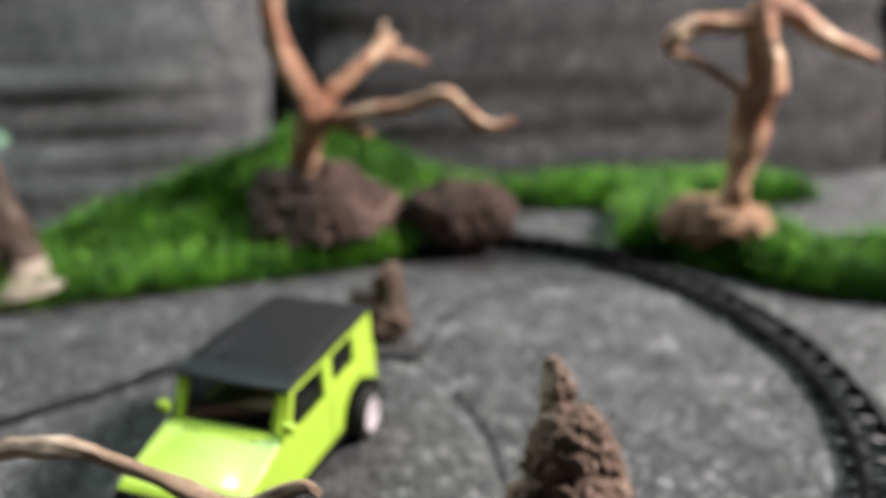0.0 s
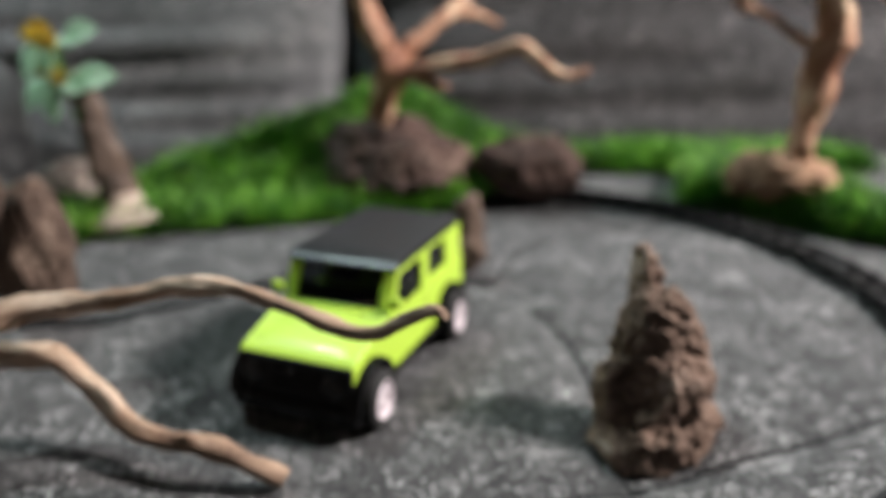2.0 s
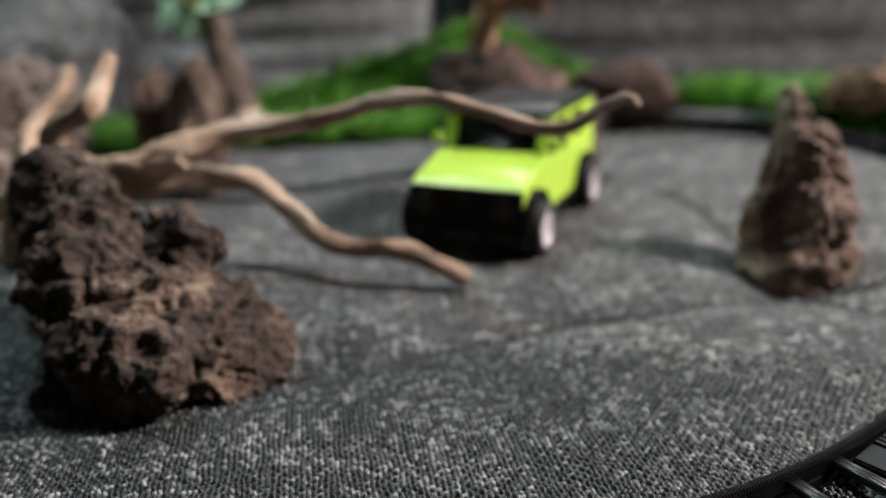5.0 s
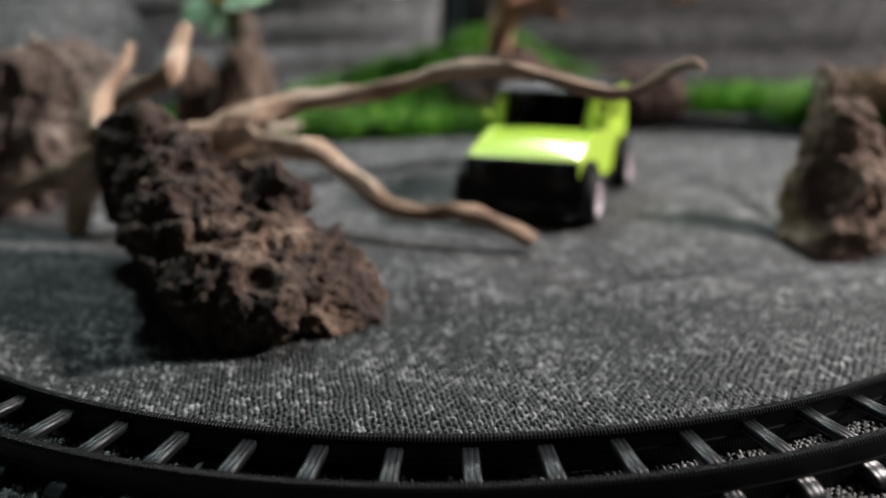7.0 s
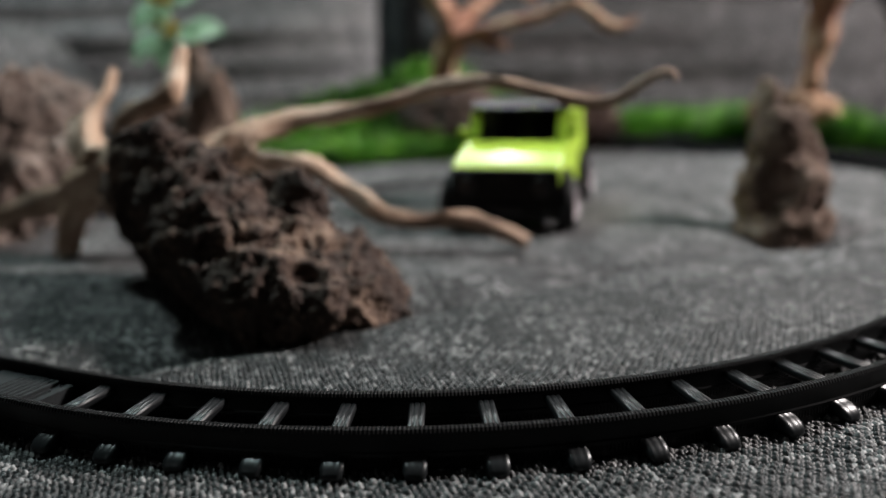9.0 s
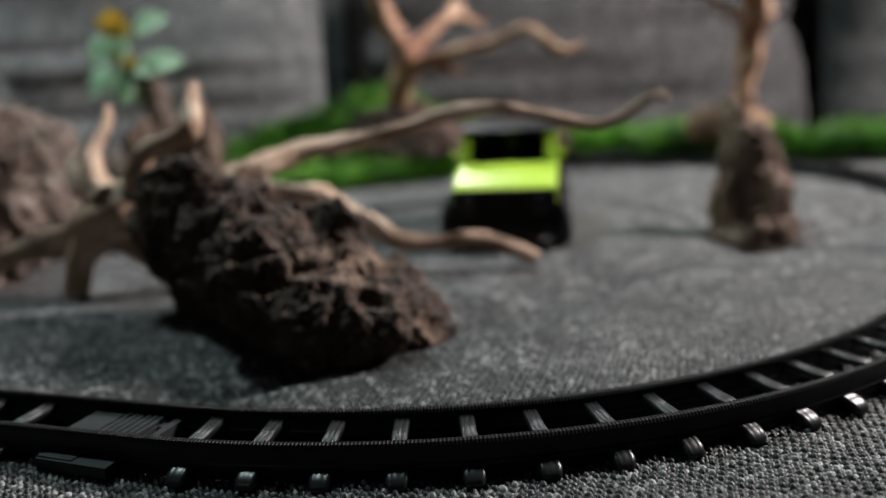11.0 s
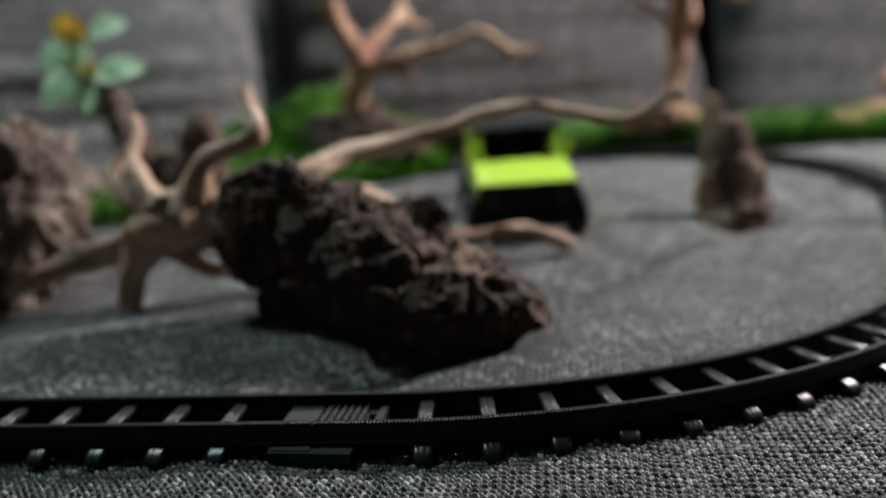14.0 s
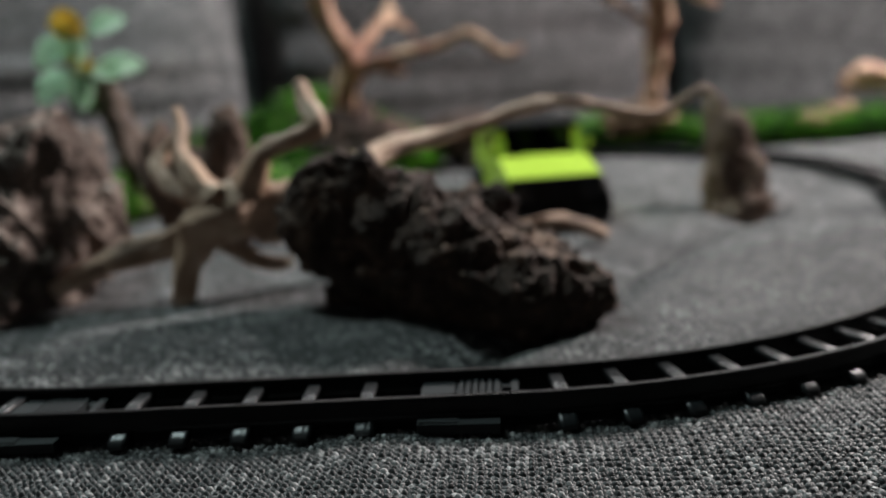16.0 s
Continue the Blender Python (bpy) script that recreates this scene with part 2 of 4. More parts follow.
def limb(bm, points, seed=0.0, per=12, sides=18, rough=0.17, grooves=0.11):
    """A rough tapered limb through rows of x, y, z, radius in millimetres, with knots, hollows and a uv along it."""
    rows = spline(points, per)
    uvs = bm.loops.layers.uv.verify()
    rings, run, side = [], 0.0, Vector((0.3, 0.2, 1))
    for k, row in enumerate(rows):
        at, r = Vector(row[:3]) / 1000, row[3] / 1000
        ahead = (Vector(rows[min(k + 1, len(rows) - 1)][:3]) - Vector(rows[max(k - 1, 0)][:3])).normalized()
        side = (side - side.dot(ahead) * ahead).normalized()
        up = ahead.cross(side)
        if k:
            run += (at - Vector(rows[k - 1][:3]) / 1000).length
        ring = []
        for i in range(sides):
            a = 2 * math.pi * i / sides
            way = math.cos(a) * side + math.sin(a) * up
            lump = noise.fractal(Vector((at.x * 70 + seed, at.y * 70, at.z * 70)) + way * 0.9, 1, 2, 4)
            groove = noise.noise(Vector((math.cos(a) * 3 + seed, math.sin(a) * 3, run * 18)))
            knot = max(0.0, noise.noise(Vector((seed * 1.7 + run * 55, math.cos(a) * 1.1, math.sin(a) * 1.1))) - 0.3) * 0.9
            ring.append((bm.verts.new(at + way * r * (1 + rough * lump * 2 + grooves * groove * 2 + knot)), (run * 10, i / sides)))
        rings.append(ring)
    for r0, r1 in zip(rings, rings[1:]):
        for i in range(sides):
            j = (i + 1) % sides
            face = bm.faces.new((r0[i][0], r0[j][0], r1[j][0], r1[i][0]))
            wrap = ((r0[i][1]), (r0[j][1][0], r0[i][1][1] + 1 / sides), (r1[j][1][0], r1[i][1][1] + 1 / sides), r1[i][1])
            for loop, uv in zip(face.loops, wrap):
                loop[uvs].uv = uv
    for ring in (rings[0], rings[-1]):
        face = bm.faces.new([v for v, _ in ring])
        for loop in face.loops:
            loop[uvs].uv = (0, 0)


def driftwood(name, limbs, material, label, category="driftwood", names=()):
    """One piece of driftwood: each limb is a part."""
    base = limbs[0][0]
    ob = thing(name, Matrix.Translation((base[0] / 1000, base[1] / 1000, 0)), label, category)
    for n, points in enumerate(limbs):
        bm = bmesh.new()
        limb(bm, [(x - base[0], y - base[1], z, r) for x, y, z, r in points], seed=3.1 * n + base[0] * 0.1)
        part(names[n] if n < len(names) else "branch", bm, material, ob)
    return ob


def sharp(p):
    """Noise with keen crests and broad hollows, about 0 in the mean."""
    return (1 - min(1.0, abs(noise.noise(p)) * 1.7)) ** 2 - 0.4


def face(p):
    """Noise of flat broken faces: each cell of a foam slopes its own way."""
    heart = noise.voronoi(p)[1][0]
    slope = noise.cell_vector(heart * 9.7) - Vector((0.5, 0.5, 0.5))
    return (p - heart).dot(slope) * 1.6 + slope.x * 0.25


def rock(name, at, lumps, material, label, seed, crag=1.0, pits=1.0, grain=1.0, voxel=1.0, stretch=1.0, cuts=(), facets=0, hollows=(), worn=1.0):
    """A rough stone: ellipsoids (centre, radii, turn about z and y; millimetres) melted into one skin, which is broken into keen
    crags and then pitted with holes. cuts: planes (a point, the way out) that break it off flat; worn: how rough those stay; facets: how many more, by chance; hollows: balls (centre, radius) scooped out. grain: the size of the crags; stretch below 1 draws them out upwards."""
    bm = bmesh.new()
    for c, r, rz, ry in lumps:
        m = Matrix.Translation(c) @ Matrix.Rotation(radians(rz), 4, "Z") @ Matrix.Rotation(radians(ry), 4, "Y") @ Matrix.Diagonal((*r, 1))
        bmesh.ops.create_icosphere(bm, subdivisions=4, radius=1.0, matrix=m)
    mesh = bpy.data.meshes.new(name)
    bm.to_mesh(mesh)
    bm.free()
    melt = new("melt", mesh)
    skin = melt.modifiers.new("skin", "REMESH")
    skin.mode, skin.voxel_size = "VOXEL", voxel
    whole = bpy.data.meshes.new_from_object(melt.evaluated_get(bpy.context.evaluated_depsgraph_get()))
    bpy.data.objects.remove(melt)
    bm = bmesh.new()
    bm.from_mesh(whole)
    bpy.data.meshes.remove(whole), bpy.data.meshes.remove(mesh)
    rng, planes = random.Random(seed), [(Vector(c), Vector(n).normalized()) for c, n in cuts]
    for _ in range(facets):
        n = Vector((rng.gauss(0, 1), rng.gauss(0, 1), rng.gauss(0.2, 0.8))).normalized()
        planes.append((n * max(v.co.dot(n) for v in bm.verts) * rng.uniform(0.74, 0.9), n))
    bm.verts.index_update()
    broken = set()
    for c, n in planes:
        for v in bm.verts:
            past = (v.co - c).dot(n)
            if past > 0:
                v.co -= n * past * 0.93
                broken.add(v.index)
    for c, r in hollows:
        for v in bm.verts:
            way = v.co - Vector(c)
            if way.length < r:
                v.co = Vector(c) + way.normalized() * r
    for _ in range(4):
        bmesh.ops.smooth_vert(bm, verts=bm.verts[:], factor=0.5, use_axis_x=True, use_axis_y=True, use_axis_z=True)
    off = Vector((seed, seed * 0.7, -seed)) * 10
    for scale in (0, 1):
        bm.normal_update()
        moves = []
        for v in bm.verts:
            p = Vector((v.co.x, v.co.y, v.co.z * stretch)) / grain + off
            if scale == 0:
                bent = p + 2.0 * noise.noise_vector(p / 7)
                move = crag * grain * (1.8 * noise.fractal(p / 15, 1, 2, 3) + 2.3 * sharp(bent / 9.5) + face(bent / 9.0) * 2.4 + 0.6 * sharp(bent / 4.6 + Vector((5, 2, 9))) + 0.9 * noise.fractal(bent / 4.5, 0.9, 2, 3))
            else:
                wide, fine = noise.voronoi(p / 3.3)[0][0], noise.voronoi(p / 1.55)[0][0]
                some = min(1.0, max(0.0, 0.5 + 2.2 * noise.noise(p / 8 + Vector((3, 8, 1)))))
                move = pits * grain * (0.35 - 1.7 * some * max(0.0, 1 - wide * 1.9) ** 0.8 - 0.55 * max(0.0, 1 - fine * 1.9) + 0.55 * noise.fractal(p / 2.0, 0.8, 2, 4))
            moves.append(v.normal * move * (worn if v.index in broken else 1.0))
        for v, move in zip(bm.verts, moves):
            v.co += move
    bmesh.ops.scale(bm, vec=(0.001,) * 3, verts=bm.verts[:])
    ob = part(name, bm, material)
    ob.location = (at[0] / 1000, at[1] / 1000, at[2] / 1000)
    return tagged(ob, label, "rock")


# ---- room shell ----
def room():
    for name, dims, mat in (
        ("room_floor", (-2.2, 2.4, -2.6, 1.4, -0.50, -0.45), WOODFLOOR), ("ceiling", (-2.2, 2.4, -2.6, 1.4, 2.0, 2.05), WALL),
        ("wall_north", (-2.2, 2.4, 1.4, 1.48, -0.45, 2.0), WALL), ("wall_south", (-2.2, 2.4, -2.68, -2.6, -0.45, 2.0), WALL),
        ("wall_west", (-2.28, -2.2, -2.6, 1.4, -0.45, 2.0), WALL), ("wall_east", (2.4, 2.48, -2.6, 1.4, -0.45, 2.0), WALL)):
        bm = bmesh.new()
        box(bm, *dims)
        tagged(part(name, bm, mat, smooth=False), "plain painted room surface" if mat is WALL else "brown wooden room floor", name.split("_")[0], kind="structure")


room()

# ---- the sofa: seat with tufted seams, and two back cushions ----
SEAMS = [((27, 128), (-77, 105), (-104, 83), (-142, 59), (-235, 20)), ((27, 128), (66, 58), (86, -24)), ((27, 128), (45, 180), (84, 212), (140, 232)),
         ((86, -24), (10, -62), (-52, -108), (-120, -150)), ((86, -24), (150, 4), (240, 60)), ((86, -24), (150, -90), (190, -200))]
DEPTHS = [0.7, 0.8, 0.8, 3.0, 1.7, 0.8]
TUFTS = [(27, 128, 5.0), (90, -8, 8.0), (-150, 58, 3.0)]


def seam_dip(x, y):
    """How far the pulled seams sink the cloth, in millimetres: a soft valley with a narrow stitched slit in it."""
    deepest = 0.0
    for line, deep in zip(SEAMS, DEPTHS):
        best = 1e9
        for (ax, ay), (bx, by) in zip(line, line[1:]):
            ux, uy = bx - ax, by - ay
            t = max(0.0, min(1.0, ((x - ax) * ux + (y - ay) * uy) / (ux * ux + uy * uy)))
            best = min(best, math.hypot(x - ax - t * ux, y - ay - t * uy))
        deepest = max(deepest, deep * (1.5 * math.exp(-((best / 12) ** 2)) + 0.7 * math.exp(-((best / 3.4) ** 2))))
    return deepest


def ground(x, y):
    """Height of the seat in metres at x, y in metres."""
    x, y = x * 1000, y * 1000
    z = -seam_dip(x, y) if abs(x) < 400 and -320 < y < 400 else 0.0
    for tx, ty, deep in TUFTS:
        z -= deep * math.exp(-((x - tx) ** 2 + (y - ty) ** 2) / 24**2)
    z += 4.0 * math.exp(-(((x + 205) / 45) ** 2 + ((y + 95) / 35) ** 2))
    z += 1.3 * noise.noise(Vector((x * 0.012, y * 0.012, 0.4))) + 0.9 * noise.noise(Vector((x * 0.045, y * 0.045, 2.4))) + 0.3 * noise.noise(Vector((x * 0.13, y * 0.13, 7.1)))
    return z / 1000


def seat():
    def steps(lo, hi, a, b, fine, coarse):
        out, v = [], lo
        while v < hi:
            out.append(v)
            v += fine if a <= v < b else coarse
        return out + [hi]
    xs, ys = steps(-0.75, 0.85, -0.26, 0.28, 0.0013, 0.015), steps(-0.48, 0.62, -0.24, 0.27, 0.0013, 0.015)
    bm = bmesh.new()
    grid = [[bm.verts.new((x, y, ground(x, y))) for x in xs] for y in ys]
    for r0, r1 in zip(grid, grid[1:]):
        for i in range(len(xs) - 1):
            bm.faces.new((r0[i], r0[i + 1], r1[i + 1], r1[i]))
    rim = [grid[0], [r[-1] for r in grid], grid[-1][::-1], [r[0] for r in grid][::-1]]
    for edge in rim:
        low = [bm.verts.new((v.co.x, v.co.y, -0.45)) for v in edge]
        for a, b, c, d in zip(edge, edge[1:], low[1:], low):
            bm.faces.new((a, d, c, b))
    tagged(part("sofa_seat", bm, FABRIC), "heathered grey woven upholstery of a tufted sofa seat", "sofa seat", kind="structure")


seat()


def seam_cord(line, thick):
    """A dark cord along a seam, sunk in its valley, added as the crease's shade."""
    rows = spline([(x, y) for x, y in line], 24)
    bm = bmesh.new()
    rings = []
    for k, p in enumerate(rows):
        ahead = (rows[min(k + 1, len(rows) - 1)] - rows[max(k - 1, 0)]).normalized()
        z = ground(p.x / 1000, p.y / 1000) * 1000
        r = thick * (1 + 0.25 * noise.noise(Vector((p.x * 0.09, p.y * 0.09, 4.0))))
        ring = []
        for i in range(8):
            a = math.pi * i / 4
            ring.append(bm.verts.new(((p.x - ahead.y * r * math.cos(a)) / 1000, (p.y + ahead.x * r * math.cos(a)) / 1000, (z + 0.45 * thick + 0.6 * r * math.sin(a)) / 1000)))
        rings.append(ring)
    for r0, r1 in zip(rings, rings[1:]):
        for i in range(8):
            bm.faces.new((r0[i], r0[i - 1], r1[i - 1], r1[i]))
    bm.faces.new(rings[0]), bm.faces.new(rings[-1])
    part("seam", bm, SEAM_SHADE, bpy.data.objects["sofa_seat"], "dark cord added for the shade in a seam")


for line, thick in zip(SEAMS, (3.2, 0.8, 0.9, 0.7, 0.8, 0.5)):
    seam_cord(line, thick)


def back_cushion(name, x0, y0, x1, y1, height, folds, seed, label, cloth=LIT_CUSHION):
    """A soft upright cushion whose face runs from x0, y0 to x1, y1, with sagging folds across it."""
    bm = bmesh.new()
    length = math.hypot(x1 - x0, y1 - y0)
    cols, rows, thick = 60, 70, 0.14
    grid = []
    for k in range(rows + 1):
        row, v = [], k / rows
        for i in range(cols + 1):
            u = i / cols
            edge = 1 - (2 * u - 1) ** 8
            z = -0.01 + v * height
            sag = 0.0
            for fz, deep, wide, slope in folds:
                sag += deep * math.exp(-(((z - fz - slope * (u - 0.5)) / wide) ** 2)) * (0.55 + 0.45 * math.sin(u * 5 + seed + fz * 40))
            out = 0.03 * (1 - edge) + sag + 0.22 * max(0, z - 0.02) + 0.006 * noise.noise(Vector((u * 4, v * 6, seed))) + 0.05 * max(0, v - 0.9)
            row.append(bm.verts.new((u * length, out, z)))
        grid.append(row)
    for r0, r1 in zip(grid, grid[1:]):
        for i in range(cols):
            bm.faces.new((r0[i], r0[i + 1], r1[i + 1], r1[i]))
    rim = [v for v in grid[0]] + [r[-1] for r in grid[1:]] + grid[-1][-2::-1] + [r[0] for r in grid[-2:0:-1]]
    far = [bm.verts.new((v.co.x, thick, v.co.z)) for v in rim]
    for i in range(len(rim)):
        j = (i + 1) % len(rim)
        bm.faces.new((rim[i], rim[j], far[j], far[i]))
    bm.faces.new(far)
    ob = part(name, bm, cloth)
    ob.matrix_world = pose(x0, y0, 0, 0, 0, math.degrees(math.atan2(y1 - y0, x1 - x0)))
    return tagged(ob, label, "cushion")


# The three cloth tones also carry how light falls along the sofa back.
back_cushion("back_cushion", -0.62, 0.318, -0.130, 0.330, 0.26, [(0.030, 0.006, 0.006, 0.012), (0.055, 0.005, 0.006, 0.014), (0.082, 0.005, 0.007, 0.012), (0.112, 0.004, 0.007, 0.004), (0.160, 0.006, 0.010, -0.01), (0.20, 0.012, 0.014, 0.0)], 1.3, "grey woven back cushion with sagging horizontal folds, toned lighter as lit")
back_cushion("back_cushion", -0.086, 0.355, 0.405, 0.462, 0.26, [(0.045, 0.007, 0.010, 0.0), (0.08, 0.008, 0.012, 0.01), (0.122, 0.018, 0.018, 0.0), (0.160, 0.016, 0.02, 0.01), (0.195, 0.01, 0.02, 0.0)], 4.0, "grey-brown woven back cushion with soft creases, toned darker as shaded", SHADED_BROWN_CUSHION)
back_cushion("back_cushion", 0.398, 0.448, 0.84, 0.30, 0.26, [(0.09, 0.006, 0.03, 0.0)], 6.0, "smooth grey woven back cushion, toned darker as shaded", SHADED_CUSHION)


def sofa_arm():
    """A low padded arm with a rounded top at the sofa's end."""
    bm = bmesh.new()
    rings = []
    for k in range(25):
        y = 0.17 + 0.14 * k / 24
        bulge = min(1.0, math.sin(math.pi * (0.06 + 0.94 * k / 24) * 0.5) ** 0.5)
        ring = [(-0.80, -0.02)]
        for i in range(21):
            a = math.pi * (0.5 - 0.5 * i / 20)
            ring.append((-0.43 + 0.065 * math.cos(a), 0.045 + 0.065 * math.sin(a) * bulge))
        ring.append((-0.365, -0.02))
        rings.append([bm.verts.new((x + 0.004 * noise.noise(Vector((y * 30, z * 30, 1.7))), y, z + 0.003 * noise.noise(Vector((x * 20, y * 20, 5.0))))) for x, z in ring])
    for r0, r1 in zip(rings, rings[1:]):
        for i in range(len(r0) - 1):
            bm.faces.new((r0[i], r0[i + 1], r1[i + 1], r1[i]))
    bm.faces.new(rings[0]), bm.faces.new(rings[-1])
    tagged(part("sofa_arm", bm, FABRIC), "low rounded grey woven arm of the sofa", "sofa arm", kind="structure")


sofa_arm()
bm = bmesh.new()
box(bm, -0.75, 0.85, 0.60, 0.72, -0.45, 0.32)
tagged(part("sofa_back", bm, FABRIC, smooth=False), "dark grey woven sofa back behind the cushions", "sofa back", kind="structure")


# ---- the track ----
def sweep(bm, line, profile, close=True):
    """Carries a profile of (across, up) along a line of (x, y, heading, run); a uv keeps the run."""
    uvs = bm.loops.layers.uv.verify()
    rings = []
    for x, y, h, run in line:
        nx, ny = -math.sin(h), math.cos(h)
        rings.append(([bm.verts.new((x + nx * a, y + ny * a, b)) for a, b in profile], run))
    for (r0, s0), (r1, s1) in zip(rings, rings[1:]):
        for i in range(len(profile)):
            j = (i + 1) % len(profile)
            face = bm.faces.new((r0[i], r0[j], r1[j], r1[i]))
            for loop, uv in zip(face.loops, ((s0, i), (s0, j), (s1, j), (s1, i))):
                loop[uvs].uv = uv
    bm.faces.new(rings[0][0][::-1]), bm.faces.new(rings[-1][0])


rail_mat = Nodes("ribbed_rail_plastic")
rail_uv = rail_mat.add("ShaderNodeSeparateXYZ", Vector=rail_mat.add("ShaderNodeTexCoord").outputs["UV"]).outputs
teeth = rail_mat.math("SINE", rail_mat.math("MULTIPLY", rail_uv[0], 2 * math.pi / 0.0007))
teeth = rail_mat.math("MULTIPLY", teeth, rail_mat.math("COMPARE", rail_uv[1], 7.0, 2.2))
RAIL = rail_mat.done(Base_Color=(0.003, 0.003, 0.0033, 1), Roughness=0.4, Specular_IOR_Level=0.16, Normal=rail_mat.bump(teeth, 0.6, 0.0003))

GAUGE, RAIL_TOP, TIE_TOP = 0.0138, 0.0078, 0.0062


def track_piece(start, length, radius, ties, joint, first_at=0.011, spacing=0.01303, clip=None):
    """One length of toy track from start (x, y, heading). It turns left where a radius is given. Returns it and its far end."""
    x, y, h = start
    bend = 0.0 if not radius else 1.0 / radius

    def at(s, off=0.0):
        if bend:
            a = h + s * bend
            px, py = x + radius * (math.sin(a) - math.sin(h)), y - radius * (math.cos(a) - math.cos(h))
        else:
            a, px, py = h, x + s * math.cos(h), y + s * math.sin(h)
        return px - off * math.sin(a), py + off * math.cos(a), a
    mid = at(length / 2)
    ob = thing("track_piece", Matrix.Translation((mid[0], mid[1], 0)), "black plastic toy railway track piece lying on the grey sofa seat", "toy track", "toy railway track")
    steps = max(6, round(length / 0.004))
    for side in (-1, 1):
        off = side * GAUGE / 2
        line = []
        for k in range(steps + 1):
            px, py, a = at(length * k / steps, off)
            line.append((px - mid[0], py - mid[1], a, length * k / steps))
        bm = bmesh.new()
        w, low = 0.00105, 0.0006
        sweep(bm, line, [(-w * 1.2, low), (w * 1.2, low), (w * 1.2, 0.0036), (w, 0.0039), (w, RAIL_TOP - 0.0014), (w * 0.93, RAIL_TOP - 0.0006), (w * 0.62, RAIL_TOP - 0.0001), (0.0, RAIL_TOP),
                         (-w * 0.62, RAIL_TOP - 0.0001), (-w * 0.93, RAIL_TOP - 0.0006), (-w, RAIL_TOP - 0.0014), (-w, 0.0039), (-w * 1.2, 0.0036)])
        part("rail", bm, RAIL, ob, smooth=False)
    # one sleeper, shared by all of the piece: a ridged bar with rounded ends
    bm = bmesh.new()
    half, w, top = 0.0123, 0.00150, TIE_TOP
    across = [(-0.85, 0.0), (0.85, 0.0), (1.0, 0.35), (1.0, 0.75), (0.86, 0.97), (0.5, 1.0), (0.36, 0.86), (0.22, 1.0), (-0.22, 1.0), (-0.36, 0.86), (-0.5, 1.0), (-0.86, 0.97), (-1.0, 0.75), (-1.0, 0.35)]
    rings = []
    for along, wide, low, high in ((half - 0.0003, 0.8, 0.0008, 0.0013), (half - 0.0007, 1.15, 0.0006, 0.0020), (half - 0.0016, 1.35, 0.0006, 0.0027), (half - 0.0029, 1.4, 0.0006, 0.0032), (half - 0.0050, 1.3, 0.0006, 0.0036), (half - 0.0054, 1.0, top - 0.0017, top)):
        plain_end = along > half - 0.0051
        rings.append([bm.verts.new((a * wide * w, -along, low + (high - low) * (max(b, 0.97) if plain_end and b > 0.8 else b))) for a, b in across])
    for ring in rings[::-1]:
        rings.append([bm.verts.new((v.co.x, -v.co.y, v.co.z)) for v in ring])
    for r0, r1 in zip(rings, rings[1:]):
        for k in range(len(across)):
            bm.faces.new((r0[k], r0[k - 1], r1[k - 1], r1[k]))
    bm.faces.new(rings[0]), bm.faces.new(rings[-1][::-1])
    first = None
    for k in range(ties):
        s = first_at + spacing * k
        px, py, a = at(s)
        m = pose(px - mid[0], py - mid[1], 0, 0, 0, math.degrees(a))
        if first is None:
            first = part("sleeper", bm, TIE, ob)
            first.data.materials.append(TIE_END)
            for face in first.data.polygons:
                face.material_index = 1 if abs(face.center.y) > half - 0.0050 else 0
            first.matrix_basis = m
        else:
            more = new("sleeper", first.data)
            more.parent, more.matrix_basis = ob, m
    if joint:
        px, py, a = at(-0.010)
        bm = bmesh.new()
        box(bm, -0.0095, 0.0085, -0.0058, 0.0058, 0.0006, TIE_TOP - 0.0014)
        for side in (-1, 1):
            box(bm, -0.0092, 0.0080, side * 0.0082, side * (half - 0.0006), 0.0008, 0.0031)
            box(bm, -0.0092, -0.0006, side * 0.0084, side * (half - 0.0012), 0.0031, 0.0034)
        for k in range(6):
            box(bm, -0.0010 + 0.0016 * k, -0.0001 + 0.0016 * k, -0.0056, 0.0056, TIE_TOP - 0.0015, TIE_TOP - 0.0007)
        box(bm, -0.0092, -0.0020, -0.0056, 0.0056, TIE_TOP - 0.0015, TIE_TOP - 0.0009)
        box(bm, 0.0105, 0.0122, -0.0054, 0.0054, 0.0012, TIE_TOP - 0.0009)
        box(bm, 0.0083, 0.0106, -0.0050, -0.0030, 0.0012, TIE_TOP - 0.0014)
        box(bm, 0.0083, 0.0106, 0.0026, 0.0046, 0.0012, TIE_TOP - 0.0014)
        plate = part("joint_plate", bm, PLATE, ob, smooth=False)
        plate.matrix_basis = pose(px - mid[0], py - mid[1], 0, 0, 0, math.degrees(a))
    if clip:
        px, py, a = at(*clip)
        bm = bmesh.new()
        box(bm, -0.0032, 0.0032, 0.0008, 0.0018, 0.0004, 0.0020)
        box(bm, -0.0032, -0.0022, -0.0022, 0.0008, 0.0004, 0.0018)
        box(bm, 0.0022, 0.0032, -0.0022, 0.0008, 0.0004, 0.0018)
        ob_clip = part("clip", bm, PLATE, ob, smooth=False)
        ob_clip.matrix_basis = pose(px - mid[0], py - mid[1], 0, 0, 0, math.degrees(a))
    return at(length)


